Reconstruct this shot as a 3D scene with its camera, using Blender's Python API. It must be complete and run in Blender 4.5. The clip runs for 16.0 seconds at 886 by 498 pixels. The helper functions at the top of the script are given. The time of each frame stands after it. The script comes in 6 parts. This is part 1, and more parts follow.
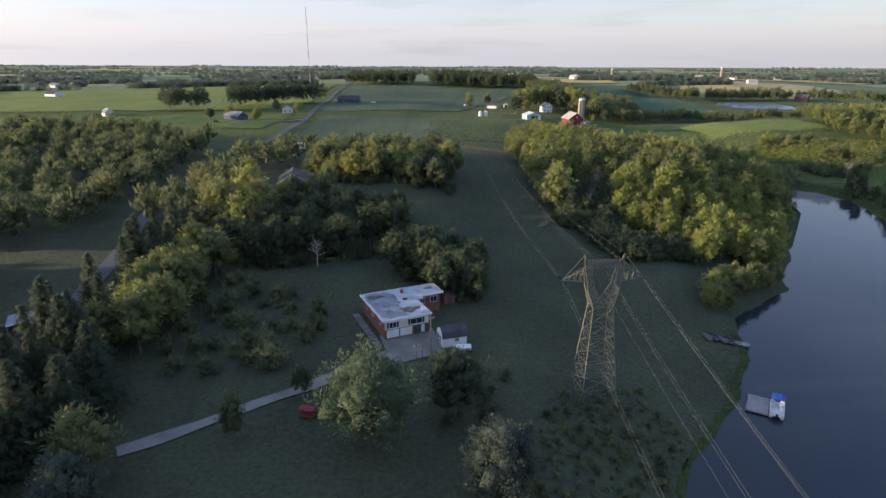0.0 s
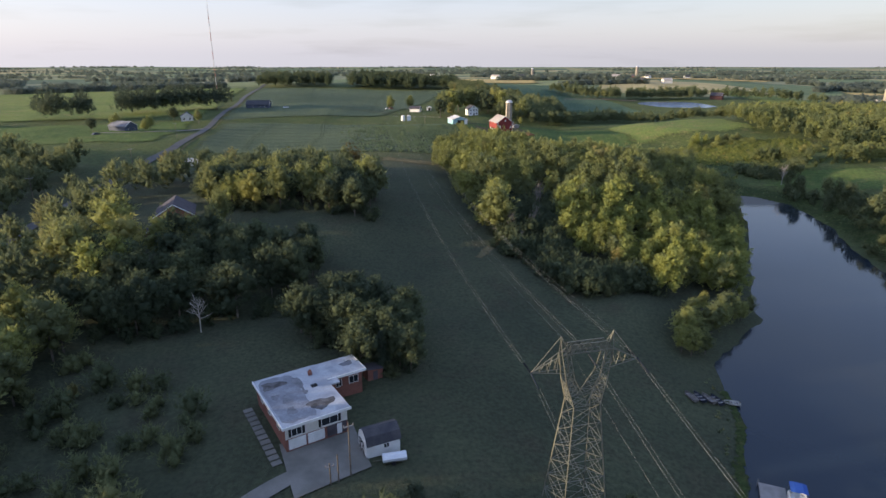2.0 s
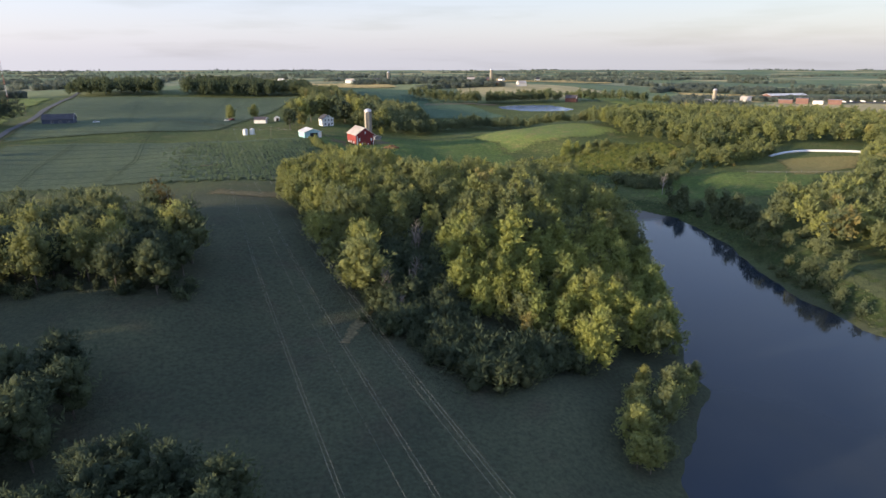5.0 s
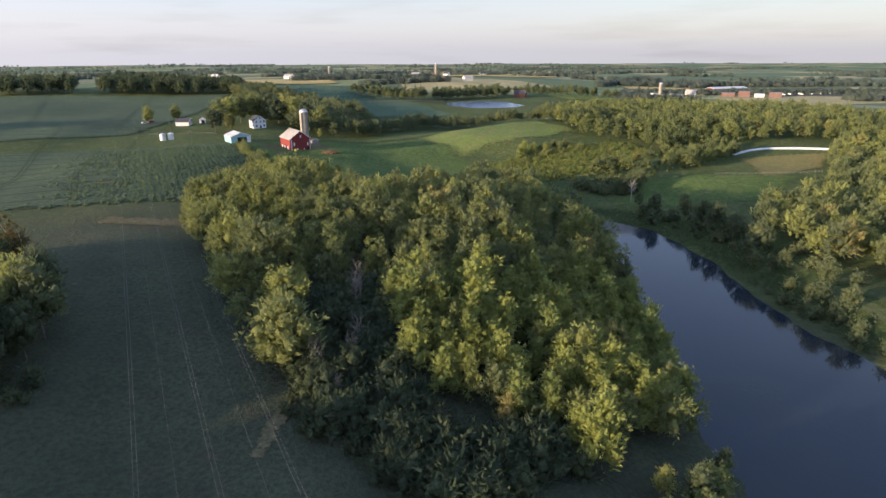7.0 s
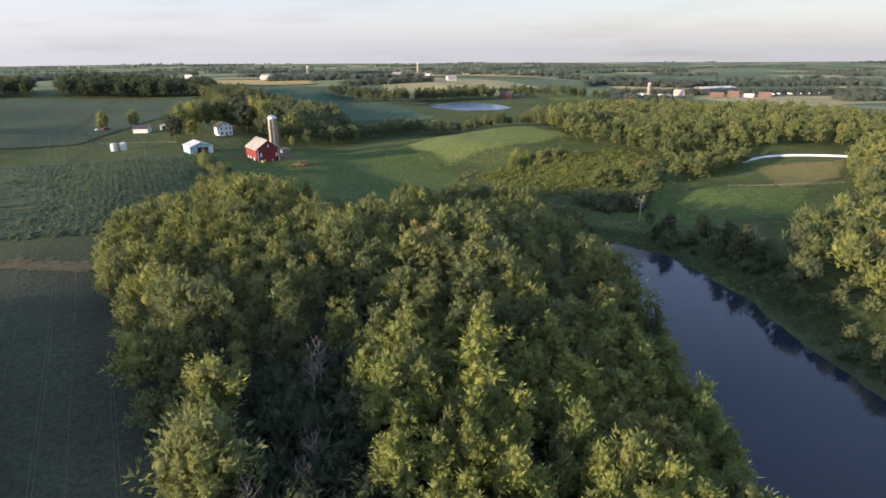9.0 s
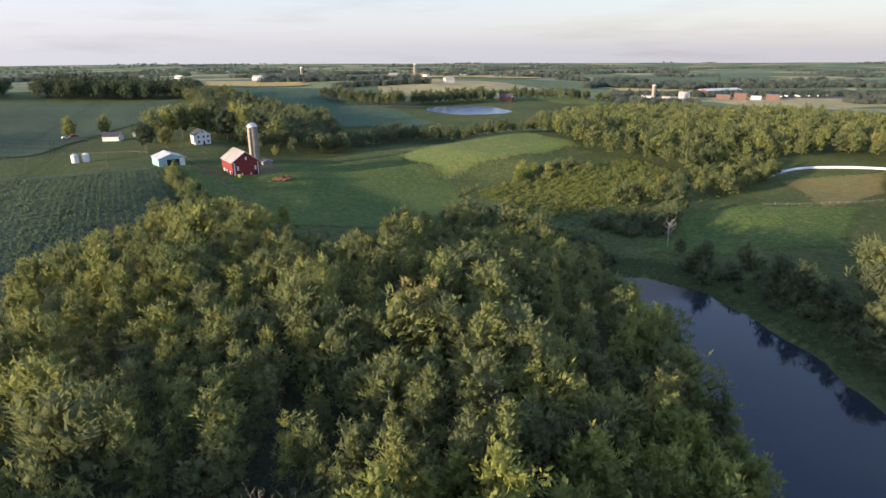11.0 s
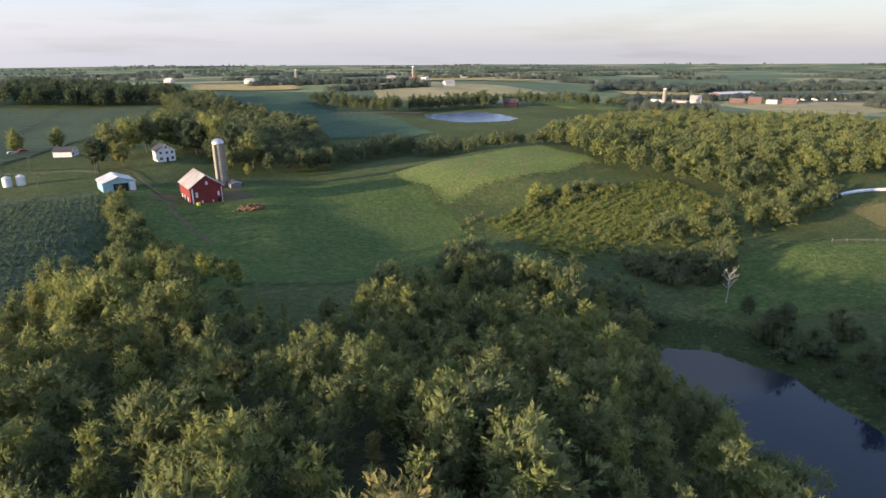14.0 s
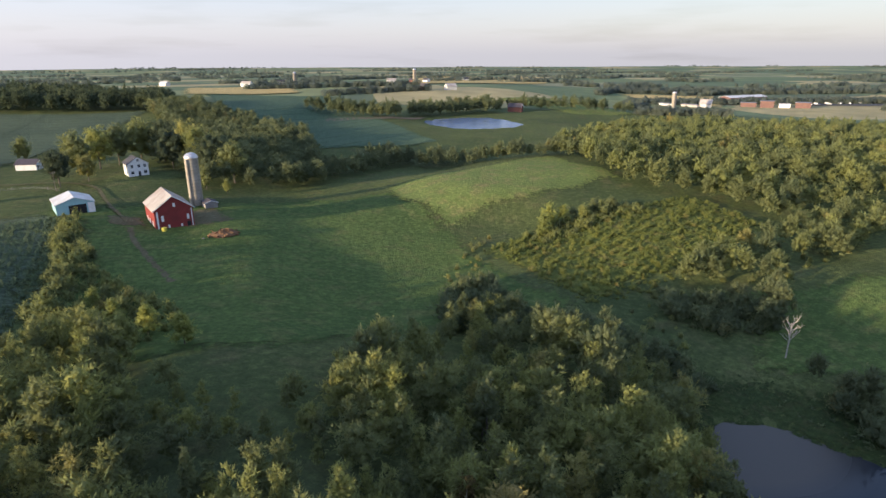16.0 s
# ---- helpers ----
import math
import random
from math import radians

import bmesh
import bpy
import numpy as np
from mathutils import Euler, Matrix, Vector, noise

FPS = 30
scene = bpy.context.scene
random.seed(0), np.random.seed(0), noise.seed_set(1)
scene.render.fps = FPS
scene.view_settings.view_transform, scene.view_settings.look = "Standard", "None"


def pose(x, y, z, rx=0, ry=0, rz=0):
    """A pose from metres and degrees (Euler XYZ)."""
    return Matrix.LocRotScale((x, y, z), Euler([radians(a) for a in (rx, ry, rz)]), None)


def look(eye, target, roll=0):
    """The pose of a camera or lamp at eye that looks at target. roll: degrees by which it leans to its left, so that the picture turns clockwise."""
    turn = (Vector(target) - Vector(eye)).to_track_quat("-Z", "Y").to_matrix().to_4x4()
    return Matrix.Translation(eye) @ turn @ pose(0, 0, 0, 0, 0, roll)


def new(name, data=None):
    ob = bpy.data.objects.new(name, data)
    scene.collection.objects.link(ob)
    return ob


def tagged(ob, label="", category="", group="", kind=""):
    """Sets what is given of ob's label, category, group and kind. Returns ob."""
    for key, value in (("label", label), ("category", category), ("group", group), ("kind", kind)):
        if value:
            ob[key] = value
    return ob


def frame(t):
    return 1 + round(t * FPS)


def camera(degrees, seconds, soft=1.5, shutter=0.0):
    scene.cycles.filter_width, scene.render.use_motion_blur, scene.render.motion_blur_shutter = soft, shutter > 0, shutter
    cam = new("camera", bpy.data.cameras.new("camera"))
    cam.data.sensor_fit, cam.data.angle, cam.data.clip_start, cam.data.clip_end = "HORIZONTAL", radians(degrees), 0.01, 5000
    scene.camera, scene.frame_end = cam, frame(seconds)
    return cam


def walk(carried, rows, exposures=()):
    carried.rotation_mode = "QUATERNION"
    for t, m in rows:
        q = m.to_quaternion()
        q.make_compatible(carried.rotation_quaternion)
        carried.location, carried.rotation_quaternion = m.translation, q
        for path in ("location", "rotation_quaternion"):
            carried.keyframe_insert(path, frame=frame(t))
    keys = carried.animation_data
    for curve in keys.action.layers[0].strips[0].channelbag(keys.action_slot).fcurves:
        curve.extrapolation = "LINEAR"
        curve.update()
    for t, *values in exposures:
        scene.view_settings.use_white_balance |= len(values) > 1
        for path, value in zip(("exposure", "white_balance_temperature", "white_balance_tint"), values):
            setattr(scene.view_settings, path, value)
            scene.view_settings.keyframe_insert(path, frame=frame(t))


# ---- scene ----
cam = camera(73.9, 16.0)
PATH = [
    (0, (0.29, -1.283, 66.823), (0.302, 0.617, 66.198), 0.23),
    (0.5, (0.564, 7.506, 66.819), (0.631, 9.405, 66.195), 0.15),
    (1, (0.956, 16.031, 66.844), (1.063, 17.928, 66.22), 0.12),
    (1.5, (1.524, 24.384, 66.912), (1.688, 26.277, 66.289), 0.07),
    (2, (2.274, 32.658, 67.021), (2.529, 34.541, 66.397), 0.0),
    (2.5, (3.233, 40.97, 67.098), (3.606, 42.833, 66.474), -0.1),
    (3, (4.533, 49.148, 67.155), (4.975, 50.996, 66.53), -0.15),
    (3.5, (6.186, 57.169, 67.181), (6.684, 59.002, 66.556), -0.15),
    (4, (8.194, 65.192, 67.179), (8.756, 67.007, 66.553), -0.17),
    (4.5, (10.524, 73.267, 67.185), (11.147, 75.061, 66.557), -0.17),
    (4.7, (11.625, 76.513, 67.188), (12.275, 78.3, 66.568), -0.12),
    (7, (26.542, 114.003, 67.387), (27.385, 115.703, 66.754), -0.17),
    (7.5, (29.97, 121.903, 67.419), (30.832, 123.594, 66.786), -0.17),
    (8, (33.526, 129.507, 67.468), (34.401, 131.19, 66.835), -0.17),
    (10.3, (50.469, 163.204, 68.093), (51.369, 164.873, 67.456), -0.23),
    (10.5, (51.942, 166.116, 68.113), (52.841, 167.786, 67.478), -0.15),
    (11, (55.617, 173.352, 68.212), (56.517, 175.021, 67.577), -0.15),
    (11.5, (59.304, 180.493, 68.338), (60.206, 182.162, 67.704), -0.17),
    (12, (62.995, 187.514, 68.455), (63.897, 189.183, 67.822), -0.17),
    (12.5, (66.676, 194.418, 68.562), (67.579, 196.088, 67.93), -0.17),
    (13, (70.305, 201.091, 68.661), (71.207, 202.76, 68.029), -0.17),
    (13.5, (73.907, 207.513, 68.78), (74.809, 209.183, 68.148), -0.17),
    (14, (77.536, 213.724, 68.926), (78.437, 215.394, 68.295), -0.2),
    (14.5, (81.154, 219.956, 69.07), (82.053, 221.628, 68.44), -0.2),
    (15, (84.719, 226.343, 69.179), (85.618, 228.016, 68.55), -0.2),
    (15.5, (88.205, 232.878, 69.245), (89.103, 234.552, 68.619), -0.2),
    (16, (91.614, 239.462, 69.309), (92.512, 241.137, 68.684), -0.2),
]
walk(cam, [(t, look(eye, target, roll)) for t, eye, target, roll in PATH], [(0, 0.84), (2, 0.84), (4.5, 0.93), (7.5, 0.92), (12, 0.95), (16, 0.90)])

# ---- world, sun and sky ----
SUN_EL, SUN_AZ = 9.0, -95.0
world = bpy.data.worlds.new("world")
scene.world = world
world.use_nodes = True
wt = world.node_tree
wt.nodes.clear()
w_out = wt.nodes.new("ShaderNodeOutputWorld")
w_bg = wt.nodes.new("ShaderNodeBackground")
sky = wt.nodes.new("ShaderNodeTexSky")
sky.sky_type, sky.sun_disc = "NISHITA", False
sky.sun_elevation, sky.sun_rotation = radians(SUN_EL), radians(SUN_AZ)
sky.air_density, sky.dust_density, sky.altitude = 1.0, 2.0, 250
geo = wt.nodes.new("ShaderNodeTexCoord")
sep = wt.nodes.new("ShaderNodeSeparateXYZ")
wt.links.new(geo.outputs["Generated"], sep.inputs[0])
band = wt.nodes.new("ShaderNodeValToRGB")     # pale evening haze, thick at the horizon and thin overhead
band.color_ramp.elements[0].position, band.color_ramp.elements[0].color = 0.0, (0.372, 0.370, 0.432, 1)
band.color_ramp.elements[1].position, band.color_ramp.elements[1].color = 0.62, (0.225, 0.313, 0.55, 1)
for pos, col in ((0.035, (0.362, 0.366, 0.440, 1)), (0.1, (0.325, 0.348, 0.455, 1)), (0.26, (0.26, 0.328, 0.53, 1))):
    e = band.color_ramp.elements.new(pos)
    e.color = col
wt.links.new(sep.outputs["Z"], band.inputs[0])
west = wt.nodes.new("ShaderNodeMapRange")     # the side where the sun sets is brighter
west.inputs[1].default_value, west.inputs[2].default_value = -1.0, 1.0
west.inputs[3].default_value, west.inputs[4].default_value = 1.10, 0.70
wt.links.new(sep.outputs["X"], west.inputs[0])
squash = wt.nodes.new("ShaderNodeMapping")
squash.inputs["Scale"].default_value = (3.0, 3.0, 26.0)
wt.links.new(geo.outputs["Generated"], squash.inputs[0])
cloud = wt.nodes.new("ShaderNodeTexNoise")
cloud.inputs["Scale"].default_value, cloud.inputs["Detail"].default_value = 1.6, 5.0
wt.links.new(squash.outputs[0], cloud.inputs["Vector"])
cr = wt.nodes.new("ShaderNodeMapRange")
cr.inputs[1].default_value, cr.inputs[2].default_value = 0.52, 0.72
cr.inputs[3].default_value, cr.inputs[4].default_value = 1.0, 0.87
wt.links.new(cloud.outputs["Fac"], cr.inputs[0])
m1 = wt.nodes.new("ShaderNodeMath")
m1.operation = "MULTIPLY"
wt.links.new(west.outputs[0], m1.inputs[0])
wt.links.new(cr.outputs[0], m1.inputs[1])
hz = wt.nodes.new("ShaderNodeVectorMath")
hz.operation = "SCALE"
wt.links.new(band.outputs[0], hz.inputs[0])
wt.links.new(m1.outputs[0], hz.inputs["Scale"])
ns = wt.nodes.new("ShaderNodeVectorMath")
ns.operation = "SCALE"
ns.inputs["Scale"].default_value = 0.05
wt.links.new(sky.outputs[0], ns.inputs[0])
sm = wt.nodes.new("ShaderNodeVectorMath")
sm.operation = "ADD"
wt.links.new(hz.outputs[0], sm.inputs[0])
wt.links.new(ns.outputs[0], sm.inputs[1])
wt.links.new(sm.outputs[0], w_bg.inputs[0])
w_bg.inputs[1].default_value = 1.0
wt.links.new(w_bg.outputs[0], w_out.inputs[0])

sun = new("sun", bpy.data.lights.new("sun", "SUN"))
sun.data.energy, sun.data.angle, sun.data.color = 5.0, radians(0.8), (1.0, 0.80, 0.55)
_a, _e = radians(SUN_AZ), radians(SUN_EL)
SUN_FROM = Vector((math.sin(_a) * math.cos(_e), math.cos(_a) * math.cos(_e), math.sin(_e)))
sun.matrix_world = look(SUN_FROM * 400 + Vector((0, 200, 0)), (0, 200, 0))

# ---- materials ----


def material(name):
    m = bpy.data.materials.new(name)
    m.use_nodes = True
    t = m.node_tree
    t.nodes.clear()
    out = t.nodes.new("ShaderNodeOutputMaterial")
    b = t.nodes.new("ShaderNodeBsdfPrincipled")
    t.links.new(b.outputs[0], out.inputs[0])
    b.inputs["Roughness"].default_value = 0.8
    b.inputs["Specular IOR Level"].default_value = 0.25
    return m, t, b, out


def noise_node(t, scale, detail=5.0, vec=None, rough=0.55):
    n = t.nodes.new("ShaderNodeTexNoise")
    n.inputs["Scale"].default_value, n.inputs["Detail"].default_value, n.inputs["Roughness"].default_value = scale, detail, rough
    if vec is None:
        g = t.nodes.new("ShaderNodeNewGeometry")
        vec = g.outputs["Position"]
    t.links.new(vec, n.inputs["Vector"])
    return n.outputs["Fac"]


def mix(t, fac, a, b, kind="MIX"):
    n = t.nodes.new("ShaderNodeMix")
    n.data_type, n.blend_type = "RGBA", kind
    for s, v in ((n.inputs[0], fac), (n.inputs[6], a), (n.inputs[7], b)):
        if hasattr(v, "links"):
            t.links.new(v, s)
        elif isinstance(v, (int, float)):
            s.default_value = v
        else:
            s.default_value = (*v, 1)
    return n.outputs[2]


def span(t, v, a, b, c=0.0, d=1.0):
    n = t.nodes.new("ShaderNodeMapRange")
    t.links.new(v, n.inputs[0])
    for i, q in enumerate((a, b, c, d)):
        n.inputs[i + 1].default_value = q
    return n.outputs[0]


def bump(t, b, height, strength=0.4, dist=0.1):
    n = t.nodes.new("ShaderNodeBump")
    n.inputs["Strength"].default_value, n.inputs["Distance"].default_value = strength, dist
    t.links.new(height, n.inputs["Height"])
    t.links.new(n.outputs[0], b.inputs["Normal"])


def worn(name, col, col2, scale=1.0, rough=0.7, metal=0.0, fine=12.0, relief=0.02, spread=(0.4, 0.65)):
    """A surface with stains at one scale and grain at a finer one."""
    m, t, b, _ = material(name)
    big = span(t, noise_node(t, scale), *spread)
    small = noise_node(t, fine, 3.0)
    c = mix(t, big, col, col2)
    c = mix(t, span(t, small, 0.3, 0.7, 0.0, 0.45), c, tuple(q * 0.62 for q in col), "MIX")
    t.links.new(c, b.inputs["Base Color"])
    b.inputs["Roughness"].default_value, b.inputs["Metallic"].default_value = rough, metal
    bump(t, b, small, 0.35, relief)
    return m


def ground_mat(name, dark, light, dry, scale=0.03, dry_at=(0.55, 0.75), tuft=0.9, relief=0.35, rows=0.0, ragged=True):
    """Growing ground: broad drifts of colour, tufts and fine blades, rows where it is sown, and a ragged rim where it meets other ground."""
    m, t, b, out = material(name)
    broad = span(t, noise_node(t, scale, 4.0), 0.34, 0.66)
    mid = noise_node(t, scale * 7, 5.0)
    tufts = noise_node(t, tuft, 5.0, rough=0.72)
    fine = noise_node(t, tuft * 4.5, 3.0, rough=0.7)
    c = mix(t, broad, dark, light)
    c = mix(t, span(t, mid, *dry_at, 0.0, 0.8), c, dry)
    c = mix(t, span(t, tufts, 0.4, 0.68, 0.0, 0.75), c, tuple(q * 0.5 for q in dark))
    c = mix(t, span(t, tufts, 0.44, 0.3, 0.0, 0.55), c, tuple(q * 1.35 for q in light))
    c = mix(t, span(t, fine, 0.45, 0.72, 0.0, 0.55), c, tuple(q * 0.45 for q in dark))
    if rows:
        g = t.nodes.new("ShaderNodeNewGeometry")
        mp = t.nodes.new("ShaderNodeMapping")
        mp.inputs["Rotation"].default_value = (0, 0, radians(rows))
        t.links.new(g.outputs["Position"], mp.inputs[0])
        for width, lo, hi, amt in ((0.021, 0.955, 0.99, 0.7), (0.17, 0.35, 0.95, 0.5)):
            wv = t.nodes.new("ShaderNodeTexWave")
            wv.inputs["Scale"].default_value, wv.inputs["Distortion"].default_value = width, 2.2
            wv.inputs["Detail"].default_value, wv.inputs["Detail Scale"].default_value = 3.0, 0.35
            t.links.new(mp.outputs[0], wv.inputs[0])
            patchy = span(t, noise_node(t, 0.014, 2.0), 0.3, 0.55, 0.35, 1.0)
            k = t.nodes.new("ShaderNodeMath")
            k.operation = "MULTIPLY"
            t.links.new(span(t, wv.outputs["Fac"], lo, hi, 0.0, amt), k.inputs[0])
            t.links.new(patchy, k.inputs[1])
            c = mix(t, k.outputs[0], c, tuple(q * 0.42 for q in dark))
    t.links.new(c, b.inputs["Base Color"])
    b.inputs["Roughness"].default_value = 0.95
    b.inputs["Specular IOR Level"].default_value = 0.1
    hsum = t.nodes.new("ShaderNodeMath")
    hsum.operation = "MULTIPLY_ADD"
    t.links.new(fine, hsum.inputs[0])
    hsum.inputs[1].default_value = 0.3
    t.links.new(tufts, hsum.inputs[2])
    bump(t, b, hsum.outputs[0], 1.0, relief * 2.2)
    if ragged:
        at = t.nodes.new("ShaderNodeAttribute")
        at.attribute_name = "rim"
        th = t.nodes.new("ShaderNodeMath")
        th.operation = "LESS_THAN"
        t.links.new(at.outputs["Fac"], th.inputs[0])
        t.links.new(span(t, noise_node(t, 0.55, 6.0, rough=0.75), 0.32, 0.68), th.inputs[1])
        clear = t.nodes.new("ShaderNodeBsdfTransparent")
        cut = t.nodes.new("ShaderNodeMixShader")
        t.links.new(th.outputs[0], cut.inputs[0])
        t.links.new(b.outputs[0], cut.inputs[1])
        t.links.new(clear.outputs[0], cut.inputs[2])
        t.links.new(cut.outputs[0], out.inputs[0])
    return m


def shade_painted_yards(m):
    """Near the houses and under the power line the turf is thin and greyer, and the shade there is painted in."""
    t = m.node_tree
    b = next(n for n in t.nodes if n.type == "BSDF_PRINCIPLED")
    near = b.inputs["Base Color"].links[0].from_socket
    g = t.nodes.new("ShaderNodeNewGeometry")
    d = t.nodes.new("ShaderNodeVectorMath")
    d.operation = "DISTANCE"
    d.inputs[1].default_value = (-10, 120, 10)
    t.links.new(g.outputs["Position"], d.inputs[0])
    # Dull dark greens: the shade over the yards is part of this colour.
    c = mix(t, span(t, noise_node(t, 0.05, 4.0), 0.35, 0.65), (0.062, 0.070, 0.043), (0.088, 0.097, 0.056))
    c = mix(t, span(t, noise_node(t, 0.12, 4.0), 0.52, 0.75, 0.0, 0.6), c, (0.080, 0.068, 0.046))
    c = mix(t, span(t, noise_node(t, 1.3, 4.0), 0.35, 0.7, 0.0, 0.6), c, (0.026, 0.03, 0.02))
    t.links.new(mix(t, span(t, d.outputs["Value"], 175, 235), c, near), b.inputs["Base Color"])


def patchwork(m):
    """Beyond the near fields: a patchwork of crops, pasture and stubble."""
    t = m.node_tree
    b = next(n for n in t.nodes if n.type == "BSDF_PRINCIPLED")
    near = b.inputs["Base Color"].links[0].from_socket
    g = t.nodes.new("ShaderNodeNewGeometry")
    mp = t.nodes.new("ShaderNodeMapping")
    mp.inputs["Scale"].default_value = (0.0036, 0.0058, 0.0)
    mp.inputs["Rotation"].default_value = (0, 0, 0.2)
    t.links.new(g.outputs["Position"], mp.inputs[0])
    v = t.nodes.new("ShaderNodeTexVoronoi")
    v.distance = "CHEBYCHEV"
    v.inputs["Scale"].default_value = 1.0
    t.links.new(mp.outputs[0], v.inputs["Vector"])
    s = t.nodes.new("ShaderNodeSeparateColor")
    t.links.new(v.outputs["Color"], s.inputs[0])
    ramp = t.nodes.new("ShaderNodeValToRGB")
    ramp.color_ramp.interpolation = "CONSTANT"
    el = ramp.color_ramp.elements
    el[0].color, el[1].position, el[1].color = (0.13, 0.17, 0.095, 1), 0.74, (0.40, 0.33, 0.17, 1)
    for pos, col in ((0.25, (0.16, 0.20, 0.10, 1)), (0.42, (0.22, 0.24, 0.115, 1)), (0.6, (0.12, 0.15, 0.095, 1)), (0.9, (0.26, 0.25, 0.15, 1))):
        el.new(pos).color = col
    t.links.new(s.outputs[0], ramp.inputs[0])
    d = t.nodes.new("ShaderNodeVectorMath")
    d.operation = "DISTANCE"
    d.inputs[1].default_value = (60, 250, 20)
    t.links.new(g.outputs["Position"], d.inputs[0])
    c = mix(t, span(t, noise_node(t, 0.02, 3.0), 0.3, 0.7, 0.0, 0.4), ramp.outputs[0], (0.06, 0.08, 0.045))
    t.links.new(mix(t, span(t, d.outputs["Value"], 620, 760), near, c), b.inputs["Base Color"])


def leaf_mat(name, deep, bright, autumn, share=0.06, grain=5.0, holes=0.50):
    """Leaves: each spray and each tree a little different, light passing through, ragged with gaps between single leaves."""
    m, t, b, out = material(name)
    info = t.nodes.new("ShaderNodeObjectInfo")
    geo_n = t.nodes.new("ShaderNodeNewGeometry")
    at = t.nodes.new("ShaderNodeAttribute")
    at.attribute_name = "tint"
    add = t.nodes.new("ShaderNodeMath")
    add.operation = "ADD"
    t.links.new(info.outputs["Random"], add.inputs[0])
    t.links.new(at.outputs["Fac"], add.inputs[1])
    fr = t.nodes.new("ShaderNodeMath")
    fr.operation = "FRACT"
    t.links.new(add.outputs[0], fr.inputs[0])
    fine = noise_node(t, grain, 2.0, rough=0.6)
    pw = t.nodes.new("ShaderNodeMath")
    pw.operation = "POWER"
    t.links.new(fr.outputs[0], pw.inputs[0])
    pw.inputs[1].default_value = 1.2
    c = mix(t, pw.outputs[0], deep, bright)
    c = mix(t, span(t, fr.outputs[0], 1 - share, 1.0, 0.0, 1.0), c, autumn)
    c = mix(t, span(t, geo_n.outputs["Random Per Island"], 0.0, 1.0, 0.0, 0.45), c, tuple(q * 0.75 for q in deep))
    c = mix(t, span(t, fine, 0.60, 0.36, 0.0, 0.45), c, tuple(q * 0.65 for q in deep))
    t.links.new(c, b.inputs["Base Color"])
    b.inputs["Roughness"].default_value = 0.7
    b.inputs["Specular IOR Level"].default_value = 0.08
    bump(t, b, fine, 0.8, 0.25)
    tr = t.nodes.new("ShaderNodeBsdfTranslucent")
    t.links.new(mix(t, 0.5, c, bright), tr.inputs[0])
    mx = t.nodes.new("ShaderNodeMixShader")
    mx.inputs[0].default_value = 0.38
    t.links.new(b.outputs[0], mx.inputs[1])
    t.links.new(tr.outputs[0], mx.inputs[2])
    gap = noise_node(t, grain * 1.1, 1.0)
    th = t.nodes.new("ShaderNodeMath")
    th.operation = "LESS_THAN"
    t.links.new(gap, th.inputs[0])
    th.inputs[1].default_value = holes
    clear = t.nodes.new("ShaderNodeBsdfTransparent")
    cut = t.nodes.new("ShaderNodeMixShader")
    t.links.new(th.outputs[0], cut.inputs[0])
    t.links.new(mx.outputs[0], cut.inputs[1])
    t.links.new(clear.outputs[0], cut.inputs[2])
    t.links.new(cut.outputs[0], out.inputs[0])
    return m


M = {}
M["ground"] = ground_mat("meadow", (0.072, 0.095, 0.034), (0.120, 0.140, 0.048), (0.16, 0.14, 0.065), 0.016, (0.52, 0.74), 0.6, ragged=False)
M["crop"] = ground_mat("soybeans", (0.095, 0.128, 0.078), (0.135, 0.168, 0.095), (0.18, 0.19, 0.10), 0.012, (0.6, 0.8), 0.8, 0.5, rows=96)
M["crop2"] = ground_mat("soybeans_dark", (0.085, 0.137, 0.082), (0.12, 0.175, 0.098), (0.12, 0.15, 0.07), 0.009, (0.62, 0.8), 0.5, 0.5, rows=60)
M["hay"] = ground_mat("hay_meadow", (0.145, 0.19, 0.055), (0.215, 0.25, 0.07), (0.25, 0.20, 0.09), 0.02, (0.5, 0.72), 0.7)
M["green"] = ground_mat("lush_grass", (0.076, 0.118, 0.034), (0.132, 0.175, 0.050), (0.18, 0.175, 0.065), 0.025, (0.52, 0.72), 0.6)
M["gold"] = ground_mat("ripe_field", (0.50, 0.37, 0.15), (0.58, 0.43, 0.18), (0.28, 0.24, 0.10), 0.01, (0.5, 0.8), 0.3)
M["straw"] = ground_mat("mown_lawn", (0.21, 0.18, 0.065), (0.27, 0.215, 0.08), (0.16, 0.165, 0.055), 0.02, (0.5, 0.75), 0.8, 0.1)
M["marsh"] = ground_mat("rank_weeds", (0.11, 0.14, 0.035), (0.20, 0.205, 0.05), (0.24, 0.19, 0.07), 0.03, (0.5, 0.7), 0.45, 0.8)
shade_painted_yards(M["ground"])
patchwork(M["ground"])
# Bank grass, darkened so that the shore's shade is in the colour.
M["marsh_dim"] = ground_mat("bank_grass_shaded", (0.045, 0.068, 0.024), (0.075, 0.098, 0.032), (0.10, 0.095, 0.04), 0.08, (0.5, 0.7), 0.9, 0.4)
M["earth"] = ground_mat("trodden_earth", (0.135, 0.115, 0.060), (0.175, 0.148, 0.082), (0.09, 0.085, 0.045), 0.1, (0.5, 0.7), 1.2, 0.12)
M["track"] = ground_mat("crushed_rows", (0.035, 0.055, 0.03), (0.05, 0.075, 0.038), (0.08, 0.08, 0.045), 0.05, (0.5, 0.7), 1.0)
M["soil"] = worn("bare_soil", (0.16, 0.12, 0.085), (0.10, 0.085, 0.055), 0.25, 0.95, 0, 4.0, 0.05)
